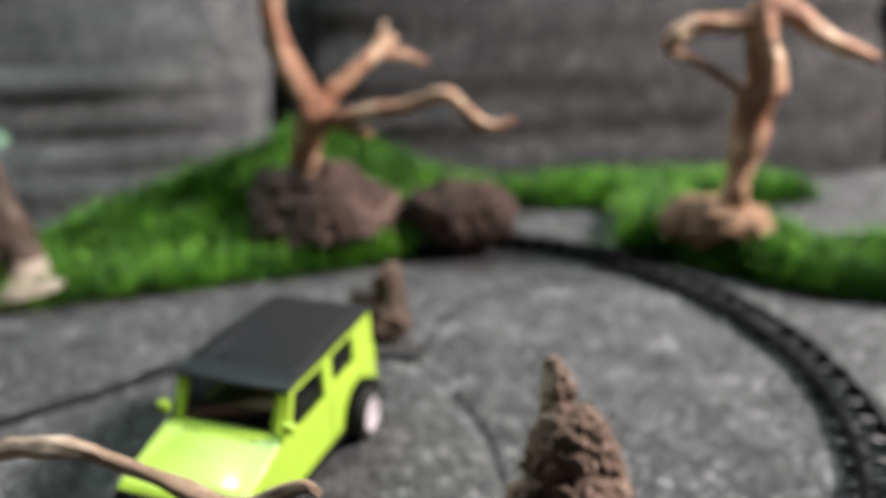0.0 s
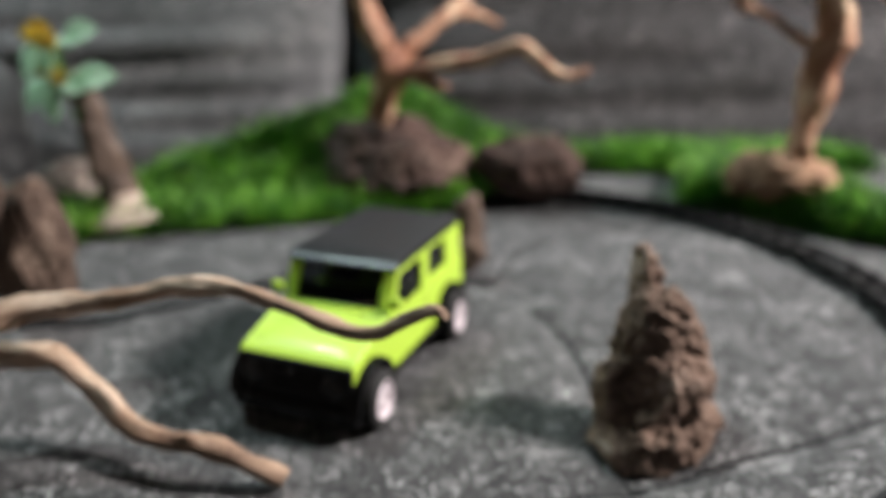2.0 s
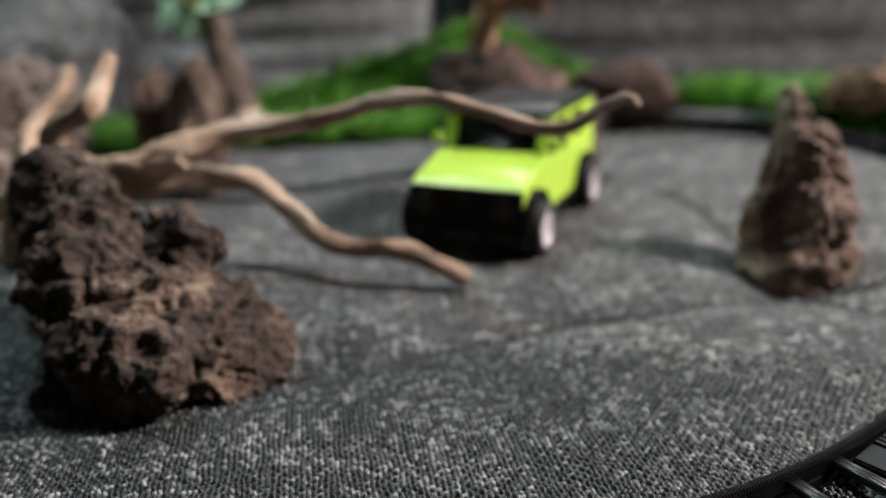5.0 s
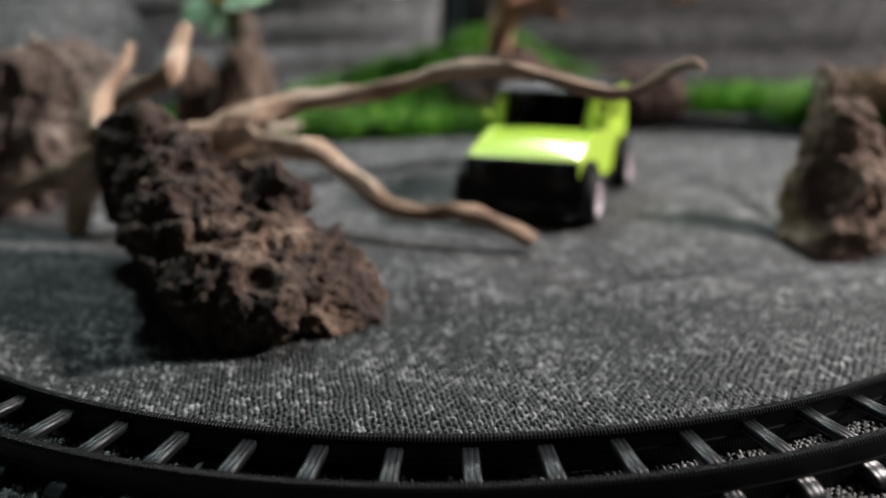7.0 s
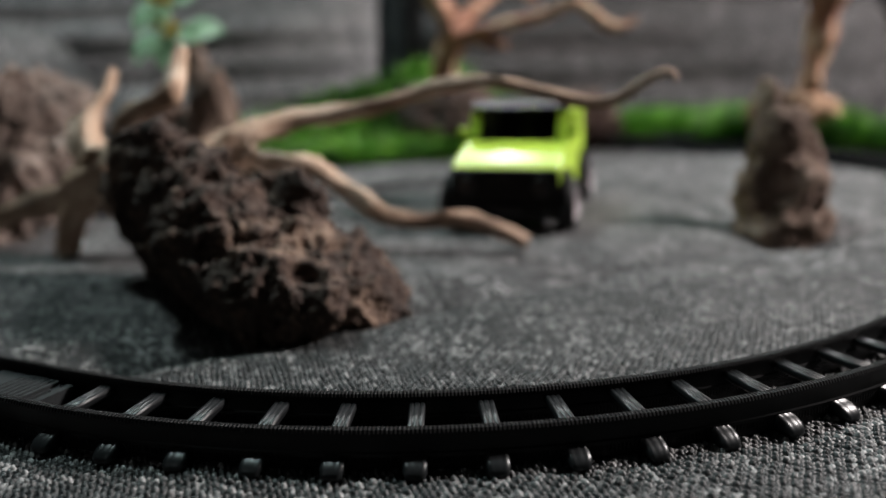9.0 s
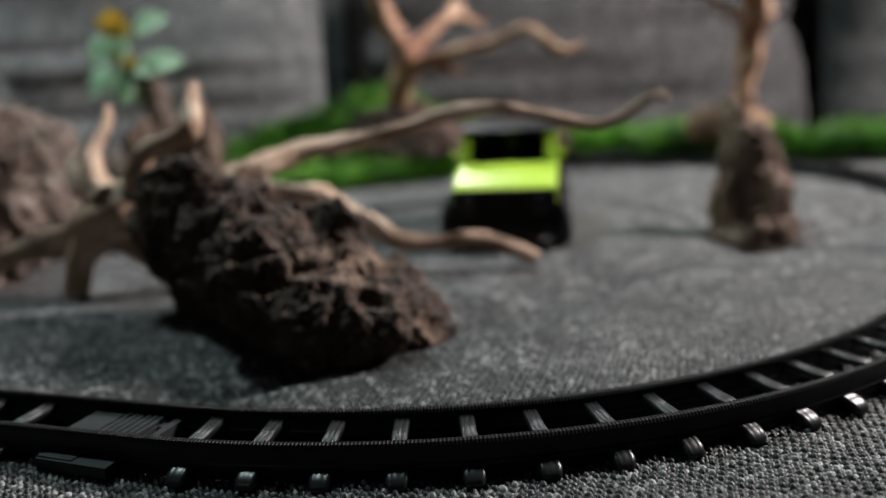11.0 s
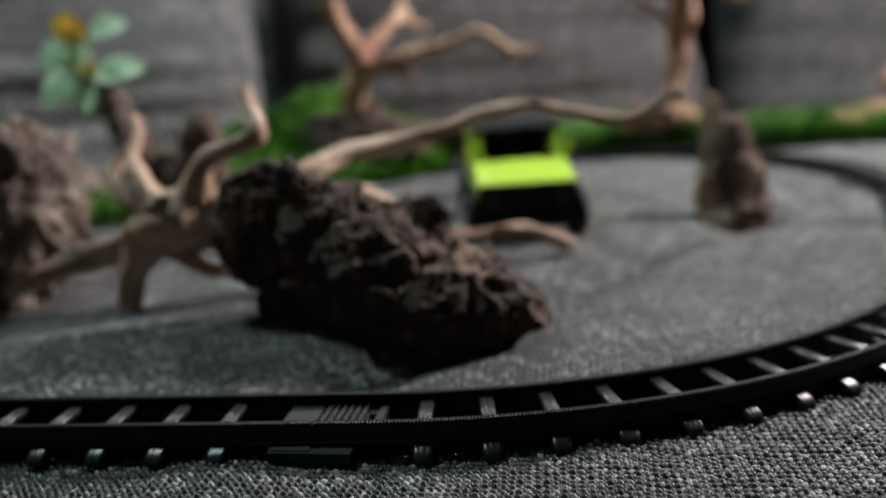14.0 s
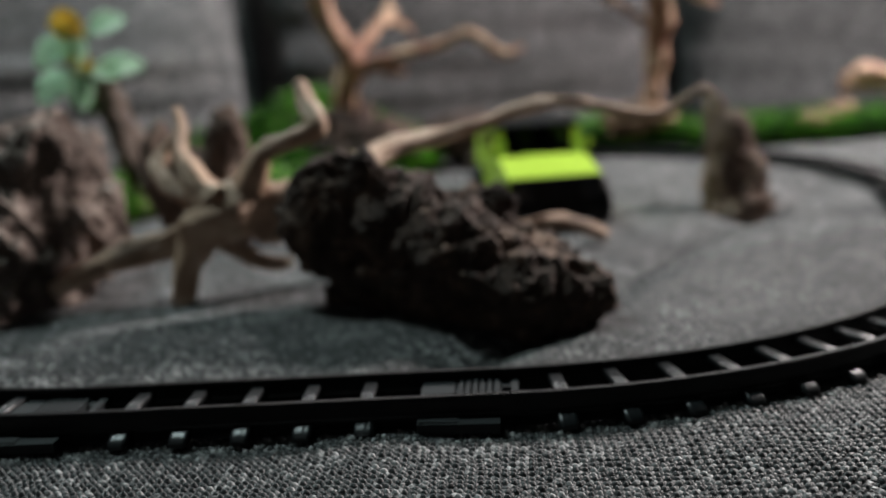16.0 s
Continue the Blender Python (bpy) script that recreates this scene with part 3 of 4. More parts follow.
R_TRACK = 0.1888
angle0 = radians(-110)
c1 = (-0.055, -0.004)
joint_a = (c1[0] + R_TRACK * math.cos(angle0), c1[1] + R_TRACK * math.sin(angle0), angle0 + math.pi / 2)
straight = 0.094
joint_b = (joint_a[0] - straight * math.cos(joint_a[2]), joint_a[1] - straight * math.sin(joint_a[2]), joint_a[2])
turn_b = radians(32)
before = (joint_b[0] - R_TRACK * math.sin(joint_b[2]) + R_TRACK * math.sin(joint_b[2] - turn_b), joint_b[1] + R_TRACK * math.cos(joint_b[2]) - R_TRACK * math.cos(joint_b[2] - turn_b), joint_b[2] - turn_b)
track_piece(before, R_TRACK * turn_b, R_TRACK, 7, False, 0.008)
track_piece(joint_b, straight, 0, 5, True)
end = track_piece(joint_a, R_TRACK * radians(70), R_TRACK, 16, True, clip=(0.0573, 0.0030))
end = track_piece(end, 0.118, 0, 7, True)
end = track_piece(end, R_TRACK * radians(64), R_TRACK, 14, True)
end = track_piece(end, R_TRACK * radians(64), R_TRACK, 14, True)


# ---- the toy car ----
def toy_car():
    """A boxy off-road toy car. Millimetres: x across, y back from the bonnet's front edge, z up."""
    car = thing("toy_car", pose(-0.0240, -0.0187, 0.0, 0, 0, -12.7), "lime green toy off-road car with black roof and front", "toy car")

    def mm(bm):
        bmesh.ops.scale(bm, vec=(0.001,) * 3, verts=bm.verts[:])
        return bm

    def arch(cy, r, n=10):
        return [(cy - r * math.cos(math.pi * i / n), 10.3 + r * math.sin(math.pi * i / n)) for i in range(n + 1)]
    # lower body with open wheel arches
    bm = bmesh.new()
    outline = [(0.8, 12), *[(y, max(z, 10.5)) for y, z in arch(11.3, 12.2)][1:], *[(y, z) for y, z in arch(82, 12.2)], (97.5, 11), (99, 14), (99, 31.4), (33, 31.4), (29.5, 33.7), (26, 33.4), (3, 27.0), (0.8, 25.6)]
    slab(bm, outline, "x", -22, 22)
    body = bevelled(part("body", mm(bm), LIME, car, "glossy lime green body shell", smooth=False), 0.0011, 3)
    # bonnet panel
    bm = bmesh.new()
    rows = []
    for k in range(9):
        y = 2.2 + 24.8 * k / 8
        row = []
        for i in range(15):
            x = -19 + 38 * i / 14
            crown = 0.8 * (1 - (abs(x) / 19) ** 2.4) * min(1.0, 0.35 + 0.9 * (k / 8)) - 1.1 * max(0.0, 1 - k / 1.4) ** 2
            row.append(bm.verts.new((x, y, 27.0 + (y - 2.2) * 0.245 + crown)))
        rows.append(row)
    for r0, r1 in zip(rows, rows[1:]):
        for a, b, c, d in zip(r0, r0[1:], r1[1:], r1):
            bm.faces.new((a, b, c, d))
    border = rows[0] + [r[-1] for r in rows[1:]] + rows[-1][-2::-1] + [r[0] for r in rows[-2:0:-1]]
    under = [bm.verts.new((v.co.x, v.co.y, v.co.z - 1.6)) for v in border]
    for i in range(len(border)):
        k = (i + 1) % len(border)
        bm.faces.new((border[i], border[k], under[k], under[i]))
    bm.faces.new(under)
    bevelled(part("bonnet", mm(bm), LIME, car), 0.0005, 2, 50)
    bm = bmesh.new()
    for x in (-13, -9, 4, 8, 12):
        box(bm, x - 1.2, x + 1.2, 25.2, 26.0, 33.0, 33.5)
    part("cowl_vent", mm(bm), BLACK, car, "black cowl slots", smooth=False)
    # cabin frame
    bm = bmesh.new()
    for s in (-1, 1):
        def wall(pts):
            slab(bm, pts, "x", s * 21.6, s * 19.4)
        wall([(29, 31), (33, 31), (38.5, 46.5), (35.5, 46.5)])
        slab(bm, [(28.8, 34), (31.4, 34), (37.4, 46.5), (34.9, 46.5)], "x", s * 19.6, s * 16.6)
        wall([(57, 31), (64, 31), (64, 46.5), (57, 46.5)])
        wall([(81, 31), (98.6, 31), (97.6, 46.5), (81, 46.5)])
        wall([(37, 44.6), (57, 44.6), (57, 46.5), (38, 46.5)])
        wall([(64, 44.6), (81, 44.6), (81, 46.5), (64, 46.5)])
        wall([(64, 31), (81, 31), (81, 33.2), (64, 33.2)])
    slab(bm, [(96.6, 31), (98.8, 31), (97.8, 46.5), (95.6, 46.5)], "x", -19.4, 19.4)
    part_ = part("cabin_frame", mm(bm), LIME, car, "lime green window pillars", smooth=False)
    bevelled(part_, 0.0005, 2)
    for s in (-1, 1):
        for name, pts in (("side_window", [(33, 31.2), (57, 31.2), (57, 44.8), (37.4, 44.8)]), ("side_window", [(64, 33.0), (81, 33.0), (81, 44.8), (64, 44.8)])):
            bm = bmesh.new()
            slab(bm, pts, "x", s * 20.7, s * 20.1)
            part(name, mm(bm), GLASS, car, smooth=False)
    bm = bmesh.new()
    slab(bm, [(29.8, 34.4), (30.6, 34.4), (36.6, 46.4), (35.8, 46.4)], "x", -16.8, 16.8)
    part("windscreen", mm(bm), CLEAR, car, "clear glossy windscreen", smooth=False)
    bm = bmesh.new()
    box(bm, -19.3, 19.3, 31, 40, 33, 36.0)
    bevelled(part("dashboard", mm(bm), BLACK, car, smooth=False), 0.001)
    for s in (-9.5, 9.5):
        bm = bmesh.new()
        box(bm, s - 6, s + 6, 50, 62, 34, 36.5)
        slab(bm, [(59, 36), (62.5, 36), (65.5, 44.5), (63, 44.5)], "x", s - 5.5, s + 5.5)
        bevelled(part("seat", mm(bm), BLACK, car, smooth=False), 0.0012)
    # roof with ribs
    bm = bmesh.new()
    slab(bm, [(33.8, 46.4), (99, 46.4), (99, 48.2), (96, 49.5), (42, 49.9), (36.5, 48.9), (34, 47.6)], "x", -21.8, 21.8)
    roof = bevelled(part("roof", mm(bm), ROOF, car, "satin dark grey ribbed roof", smooth=False), 0.0014, 3)
    for x in (-15, -9, -3, 3, 9, 15):
        bm = bmesh.new()
        box(bm, x - 1.1, x + 1.1, 44, 94, 49.3, 50.3)
        bevelled(part("rib", mm(bm), ROOF, roof, smooth=False), 0.0004)
    # front: grille, lamps, bumper
    bm = bmesh.new()
    slab(bm, [(-1.2, 9), (1.4, 9), (1.4, 25.7), (-0.2, 25.9), (-1.0, 24.5)], "x", -21.6, 21.6)
    grille = bevelled(part("grille", mm(bm), BLACK, car, "black front grille panel", smooth=False), 0.0006)
    for x in (-7.5, -4.5, -1.5, 1.5, 4.5, 7.5):
        bm = bmesh.new()
        box(bm, x - 0.9, x + 0.9, -1.9, -0.8, 15, 22.5)
        part("grille_bar", mm(bm), BLACK, grille, smooth=False)
    for x in (-15.2, 15.2):
        bm = bmesh.new()
        lathe(bm, [(0, 0.01), (0.2, 3.0), (-0.2, 4.2), (-1.6, 4.2), (-1.6, 0.01)], 24, closed=False)
        bmesh.ops.rotate(bm, verts=bm.verts[:], matrix=Matrix.Rotation(radians(-90), 3, "Z"))
        bmesh.ops.translate(bm, verts=bm.verts[:], vec=(x, -1.6, 19))
        part("headlight", mm(bm), ROOF, grille)
    bm = bmesh.new()
    lathe(bm, [(0, 0.01), (0, 1.4), (-0.5, 1.4), (-0.5, 0.01)], 16, closed=False)
    bmesh.ops.rotate(bm, verts=bm.verts[:], matrix=Matrix.Rotation(radians(-90), 3, "Z"))
    bmesh.ops.translate(bm, verts=bm.verts[:], vec=(0, -2.2, 22.3))
    part("badge", mm(bm), ROOF, grille, smooth=False)
    bm = bmesh.new()
    slab(bm, [(-2.6, 5.6), (2, 5.0), (2, 12.6), (-1.0, 13.0), (-3.0, 11.8)], "x", -24.0, 24.0)
    bumper = bevelled(part("bumper", mm(bm), BLACK, car, "black front bumper", smooth=False), 0.0012, 3)
    bm = bmesh.new()
    box(bm, -7, 7, -3.5, -2.7, 7.2, 9.6)
    part("number_plate", mm(bm), ROOF, bumper, "plain dark plate", smooth=False)
    for x in (-17, 17):
        bm = bmesh.new()
        lathe(bm, [(0.3, 0.01), (0.3, 1.6), (-1.0, 1.9), (-1.0, 0.01)], 16, closed=False)
        bmesh.ops.rotate(bm, verts=bm.verts[:], matrix=Matrix.Rotation(radians(-90), 3, "Z"))
        bmesh.ops.translate(bm, verts=bm.verts[:], vec=(x, -3.0, 9.3))
        part("fog_light", mm(bm), ROOF, bumper)
    bm = bmesh.new()
    slab(bm, [(96, 6), (102, 7), (102.4, 11.5), (99, 13), (96, 13)], "x", -23, 23)
    bevelled(part("rear_bumper", mm(bm), BLACK, car, smooth=False), 0.001)
    bm = bmesh.new()
    box(bm, -20, 20, 22, 72, 5.5, 11.4)
    part("underbody", mm(bm), BLACK, car, smooth=False)
    # black fender flares
    for cy in (11.3, 82):
        for s in (-1, 1):
            bm = bmesh.new()
            outer, inner = arch(cy, 14.2, 14), arch(cy, 11.8, 14)
            slab(bm, outer + inner[::-1], "x", s * 21.0, s * 25.2)
            bevelled(part("fender_flare", mm(bm), BLACK, car, smooth=False), 0.0006)
    for s in (-1, 1):
        bm = bmesh.new()
        slab(bm, [(24, 9.5), (70, 9.5), (70, 12), (24, 12)], "x", s * 20, s * 23.4)
        bevelled(part("side_sill", mm(bm), BLACK, car, smooth=False), 0.0006)
        bm = bmesh.new()
        box(bm, s * 21.5, s * 26.0, 27.5, 30.5, 35.4, 39.4)
        bevelled(part("wing_mirror", mm(bm), LIME, car, smooth=False), 0.001, 3)
        bm = bmesh.new()
        box(bm, s * 21.8, s * 22.5, 53.5, 57, 28.6, 29.6)
        bevelled(part("door_handle", mm(bm), LIME, car, smooth=False), 0.0002)
        bm = bmesh.new()
        box(bm, s * 21.9, s * 22.06, 59.8, 60.2, 13, 31)
        part("door_gap", mm(bm), BLACK, car, smooth=False)
    # wheels
    def wheel(x, y, s):
        hub = new("wheel")
        hub.parent, hub.location = car, (x / 1000, y / 1000, 10.3 / 1000)
        hub.rotation_euler = (radians(20), 0, 0 if s > 0 else math.pi)
        bm = bmesh.new()
        lathe(bm, [(-4.2, 6.6), (-4.2, 9.0), (-3.4, 10.1), (3.2, 10.1), (4.2, 9.1), (4.4, 7.4), (3.8, 6.6)], 48)
        for v in bm.verts:
            r = math.hypot(v.co.y, v.co.z)
            if r > 9.8:
                a = math.atan2(v.co.z, v.co.y)
                k = 1.02 if round(a / (2 * math.pi / 48)) % 2 else 0.975
                v.co.y, v.co.z = v.co.y * k, v.co.z * k
        part("tyre", mm(bm), RUBBER, hub)
        bm = bmesh.new()
        lathe(bm, [(-3.5, 6.6), (1.0, 6.5), (0.6, 2.2), (1.4, 0.02)], 40, closed=False)
        part("wheel_disc", mm(bm), ROOF, hub, "dark inner wheel disc")
        bm = bmesh.new()
        lathe(bm, [(0.8, 6.75), (3.9, 6.75), (4.2, 6.4), (3.6, 5.7), (0.8, 5.6)], 40)
        for i in range(5):
            a = 2 * math.pi * i / 5
            vs = box(bm, 1.2, 3.1, 0.6, 6.2, -1.15, 1.15)
            for v in vs:
                if v.co.y < 2:
                    v.co.z *= 0.7
                    v.co.x -= 0.5 if v.co.x > 2 else 0
            bmesh.ops.rotate(bm, verts=vs, matrix=Matrix.Rotation(a, 3, "X"))
        lathe(bm, [(1.0, 0.02), (1.0, 1.9), (2.7, 1.7), (3.0, 0.02)], 20, closed=False)
        part("rim", mm(bm), CHROME, hub, "shiny chrome five-spoke rim", smooth=False)
    for y in (11.3, 82):
        wheel(23.6, y, 1), wheel(-23.6, y, -1)
    return car


toy_car()

# ---- stones ----
rock("rock", (94, 2, 16), [((2, 1, -20), (24, 17, 14), 40, 0), ((0, 2, -6), (21, 14, 20), 20, -6), ((-1, 6, 12), (14, 10, 19), 20, 6), ((6, 7, 12), (8, 8, 16), 0, -14), ((-4, 13, 26), (5.5, 6, 13), 30, 0), ((-5, 16, 33), (3.6, 4, 9), 0, 0)],
     LAVA_GREY, "upright pointed brown lava stone on the sofa seat", 5.9, 1.0, 0.9, 0.75, 0.6, 0.8, (), 0, (((-8, -17, 3), 13), ((-16, -10, 12), 6), ((12, -15, -4), 6), ((3, -19, -20), 6)))
rock("rock", (-103, -112, 18), [((-9, 11, -5), (37, 17, 11), -27, -13), ((-32, 29, 11), (20, 13, 21), -18, -5), ((-3, 2, 5), (21, 18, 12), -50, 6), ((29, -1, -8), (24, 21, 8), -11, 36), ((9, 20, 6), (12, 8, 13), 0, 68), ((-17, 20, 18), (7, 8, 18), 28, -38),
     ((2, -13, -10), (36, 13, 14), -23, -2), ((-13, 13, 11), (17, 13, 14), 0, 0), ((15, 14, 10), (8, 8, 9.5), 0, 0)], LAVA, "large pitted dark brown lava stone leaning beside driftwood", 8.1, 1.0, 1.0, 1.0, 0.6, 1.0, (((21, -39, -18), (-0.68, -0.60, -0.42)), ((36, -28, -18), (0.5, -0.7, -0.5))), 0, (((3, 12, 25), 10), ((26, -26, 4), 6)), 0.5)
rock("rock", (-245, -12, 28), [((-2, 20, 1), (64, 40, 27), 84, -26), ((10, 0, 18), (13, 13, 29), -5, 36), ((0, 0, 0), (26, 22, 20), 44, -23)], LAVA_PALE, "tall pale brown craggy lava stone behind driftwood", 12.4, 1.3, 0.9, 1.2, 1.1, 0.45, (), 4, (((34, -34, -22), 22), ((8, -42, -24), 20)))
rock("rock", (-172, 52, 26), [((-5, 8, -6), (22, 13, 26), -22, 0), ((-21, 10, 7), (8, 12, 26), -25, -4), ((8, -3, 9), (10, 14, 31), -25, 5)], BARK_STONE, "brown upright bark-like lava stone with a dark hollow", 15.2, 1.1, 0.8, 1.0, 1.0, 0.3)
rock("rock", (10, 140, 14), [((0, 0, -4), (13, 9, 14), 0, 0), ((4, 0, 10), (8, 7, 15), 0, 0), ((-10, 0, 4), (7, 6, 7), 0, 0)], BARK_STONE, "small brown stone standing behind the toy car", 19.0, 0.7, 0.7, 1.0, 1.2, 0.7)
rock("rock", (-52, 262, 22), [((-4, 0, 4), (55, 47, 19), -13, -4), ((-17, 21, 12), (38, 41, 19), -58, -20), ((38, 0, 0), (21, 18, 20), 6, -16)], RED_STONE, "flat red-brown stone carrying a driftwood tree", 23.0, 1.2, 0.8, 1.2, 1.4, 1.0, (((0, -36, 5), (-0.2, -0.9, 0.4)), ((30, -10, 13), (0.6, -0.35, 0.72)), ((-40, -14, 8), (-0.7, -0.5, 0.5))), 3)
rock("rock", (41, 264, 20), [((-1, -3, 7), (37, 25, 20), 34, 4), ((-16, 11, 9), (26, 20, 13), -49, -3), ((14, 0, 2), (20, 20, 12), 61, -32)], RED_STONE, "angular brown stone lying beside the toy track", 27.0, 1.15, 0.8, 1.1, 1.2, 1.0, (((0, 0, 21), (-0.22, -0.12, 1)), ((-22, -16, 0), (-0.65, -0.75, 0.1)), ((8, -23, 0), (0.5, -0.85, 0.2)), ((27, 0, 4), (0.8, -0.2, 0.6))), 4)
rock("rock", (196, 242, 22), [((-10, 1, 8), (27, 20, 14), -43, -12), ((7, 0, 8), (23, 20, 12), 9, 21)], SAND_STONE, "ochre stone carrying a driftwood tree on moss", 31.0, 1.1, 0.8, 1.1, 1.3, 1.0, (), 7)
rock("rock", (-262, 214, 12), [((0, 0, 0), (26, 20, 22), 0, 0)], LAVA_PALE, "pale brown stone on moss", 35.0, 1.0, 0.7, 1.2, 1.6)
rock("rock", (330, 190, 12), [((0, 0, 0), (22, 14, 13), 0, 0)], SAND_STONE, "small ochre stone half sunk in moss", 39.0, 1.0, 0.7, 1.2, 1.6)
rock("rock", (372, 205, 14), [((0, 0, 0), (26, 15, 14), 20, 0), ((14, 4, 6), (14, 10, 10), 0, 0)], SAND_STONE, "pale beige stone half sunk in moss", 43.0, 1.0, 0.7, 1.2, 1.6)
driftwood("driftwood", [[(402, 226, 44, 6), (416, 226, 50, 10), (440, 226, 51, 11), (470, 228, 44, 10), (500, 232, 16, 10)]], RED_WOOD, "short pinkish driftwood piece arching over moss", names=("trunk",))

# ---- driftwood ----
driftwood("driftwood", [
    [(-189, -52, -1, 3.5), (-185, -50, 14, 4.5), (-178, -48, 26, 8.5), (-166, -47, 30, 10), (-150, -47, 32, 8.5), (-134, -48, 36, 7), (-116, -46, 42, 5)],
    [(-128, -48, 38, 6.2), (-118, -45, 43, 5.2), (-104, -38, 47.5, 4.2), (-84, -35, 50, 3.4), (-62, -36, 54.5, 2.7), (-50.6, -37.4, 58, 2.9), (-32, -41, 60, 2.4), (-10, -45, 56, 2.1), (4, -48, 52.5, 2.1), (14, -50, 53.5, 2.0), (22, -52, 59, 1.9), (29.8, -52.8, 62, 1.5), (33, -53, 60, 0.8)],
    [(-138, -48, 30, 6), (-120, -42, 32, 4.2), (-100, -34, 30, 3.6), (-86, -36, 22, 3.5), (-70, -42, 12, 3.3), (-56, -46, 11, 3.2), (-39, -50, 12, 3.1), (-27, -50, 8, 3.0), (-17, -49.6, 3, 2.6)],
    [(-162, -49, 36, 6.5), (-156, -57, 50, 3.8), (-146, -61, 55, 3.5), (-138, -62, 58.5, 3.7), (-136.5, -60, 62, 3.4), (-138, -53, 67, 3), (-139, -45, 74, 2.3)],
    [(-174, -47, 34, 7.5), (-180, -42, 43, 4.6), (-183, -30, 51, 3), (-182, -18, 59, 2.4), (-183, -9, 67, 1.8)],
    [(-172, -46, 22, 5), (-163, -48, 13, 3.4), (-154, -50, 10, 3.0), (-149, -50, 10, 2.2)],
    [(-170, -46, 26, 5), (-154, -50, 22, 3.6), (-142, -53, 22, 2.6)],
    [(-179, -45, 35, 4.2), (-187, -36, 40, 3.4), (-192, -26, 46, 3.2), (-190, -18, 51, 2.6), (-184, -17, 56, 1.8)],
    [(-176, -46, 24, 7), (-190, -42, 20, 5), (-204, -40, 17.5, 4.4), (-218, -38, 13, 4), (-232, -35, 7, 3)],
], DRIFT, "branching tan driftwood leaning over the toy car", names=("trunk",))

driftwood("driftwood_tree", [
    [(-64, 266, 41, 9), (-62, 266, 61, 8.5), (-57, 266, 79, 9), (-54, 266, 92, 10), (-62, 268, 107, 8), (-70, 268, 123, 7.5), (-75, 270, 145, 7.5), (-77, 272, 180, 7), (-80, 275, 235, 6)],
    [(-54, 268, 91, 8), (-44, 274, 101, 6), (-30, 284, 113, 5), (-15, 298, 125, 5), (-7, 306, 132, 3.5)],
    [(-15, 300, 122, 3.5), (-2, 308, 121, 3), (13, 316, 114, 2)],
    [(-54, 264, 83, 7), (-40, 258, 87, 5.5), (-14, 248, 94, 4.8), (12, 240, 99, 4.5), (32, 233, 106, 4.2), (44, 230, 99, 4), (54, 227, 91, 3.8), (64, 225, 89, 3), (74, 224, 93, 2)],
    [(-34, 256, 85, 4), (-22, 252, 81, 3.5), (-14, 250, 79, 2)],
    [(-18, 296, 122, 3.5), (-14, 298, 134, 2.6), (-10, 300, 143, 1.6)],
], RED_WOOD, "reddish driftwood tree with bare crooked branches on a stone", "driftwood tree", names=("trunk",))

driftwood("driftwood_tree", [
    [(196, 236, 34, 9), (199, 235, 52, 7), (204, 235, 74, 8), (207, 235, 94, 8.5), (208, 235, 112, 9), (206, 235, 128, 9), (204, 235, 142, 9), (203, 236, 150, 6)],
    [(203, 235, 139, 6), (190, 235, 141, 5), (172, 234, 141, 5), (160, 233, 136, 5), (157, 233, 129, 4.5), (163, 233, 125, 3)],
    [(163, 233, 126, 2.4), (176, 234, 119, 2.6), (188, 235, 111, 3), (200, 236, 104, 3.2)],
    [(200, 236, 146, 7), (212, 236, 149, 6.5), (224, 235, 142, 5.6), (236, 235, 133, 5), (250, 234, 127, 4), (264, 234, 121, 2.4)],
    [(197, 236, 64, 3), (197, 236, 86, 4), (200, 236, 108, 4)],
], RED_WOOD, "reddish driftwood tree with drooping arms on a stone", "driftwood tree", names=("trunk",))

stub = driftwood("wooden_stub", [[(-208, 182, 2, 13), (-210, 182, 18, 10), (-217, 185, 48, 9), (-225, 188, 76, 8), (-230, 189, 96, 6)]], GREY_WOOD, "dark driftwood stub with a pale cut foot, standing on moss", "driftwood", names=("trunk",))


bm = bmesh.new()
limb(bm, [(4, -7, 0, 25), (3, -6, 3, 23), (1, -3, 10, 13), (0, -1, 22, 10.2)], seed=4.4, per=6, rough=0.2)
part("cut_foot", bm, CUT_WOOD, stub, "pale cut wooden foot")


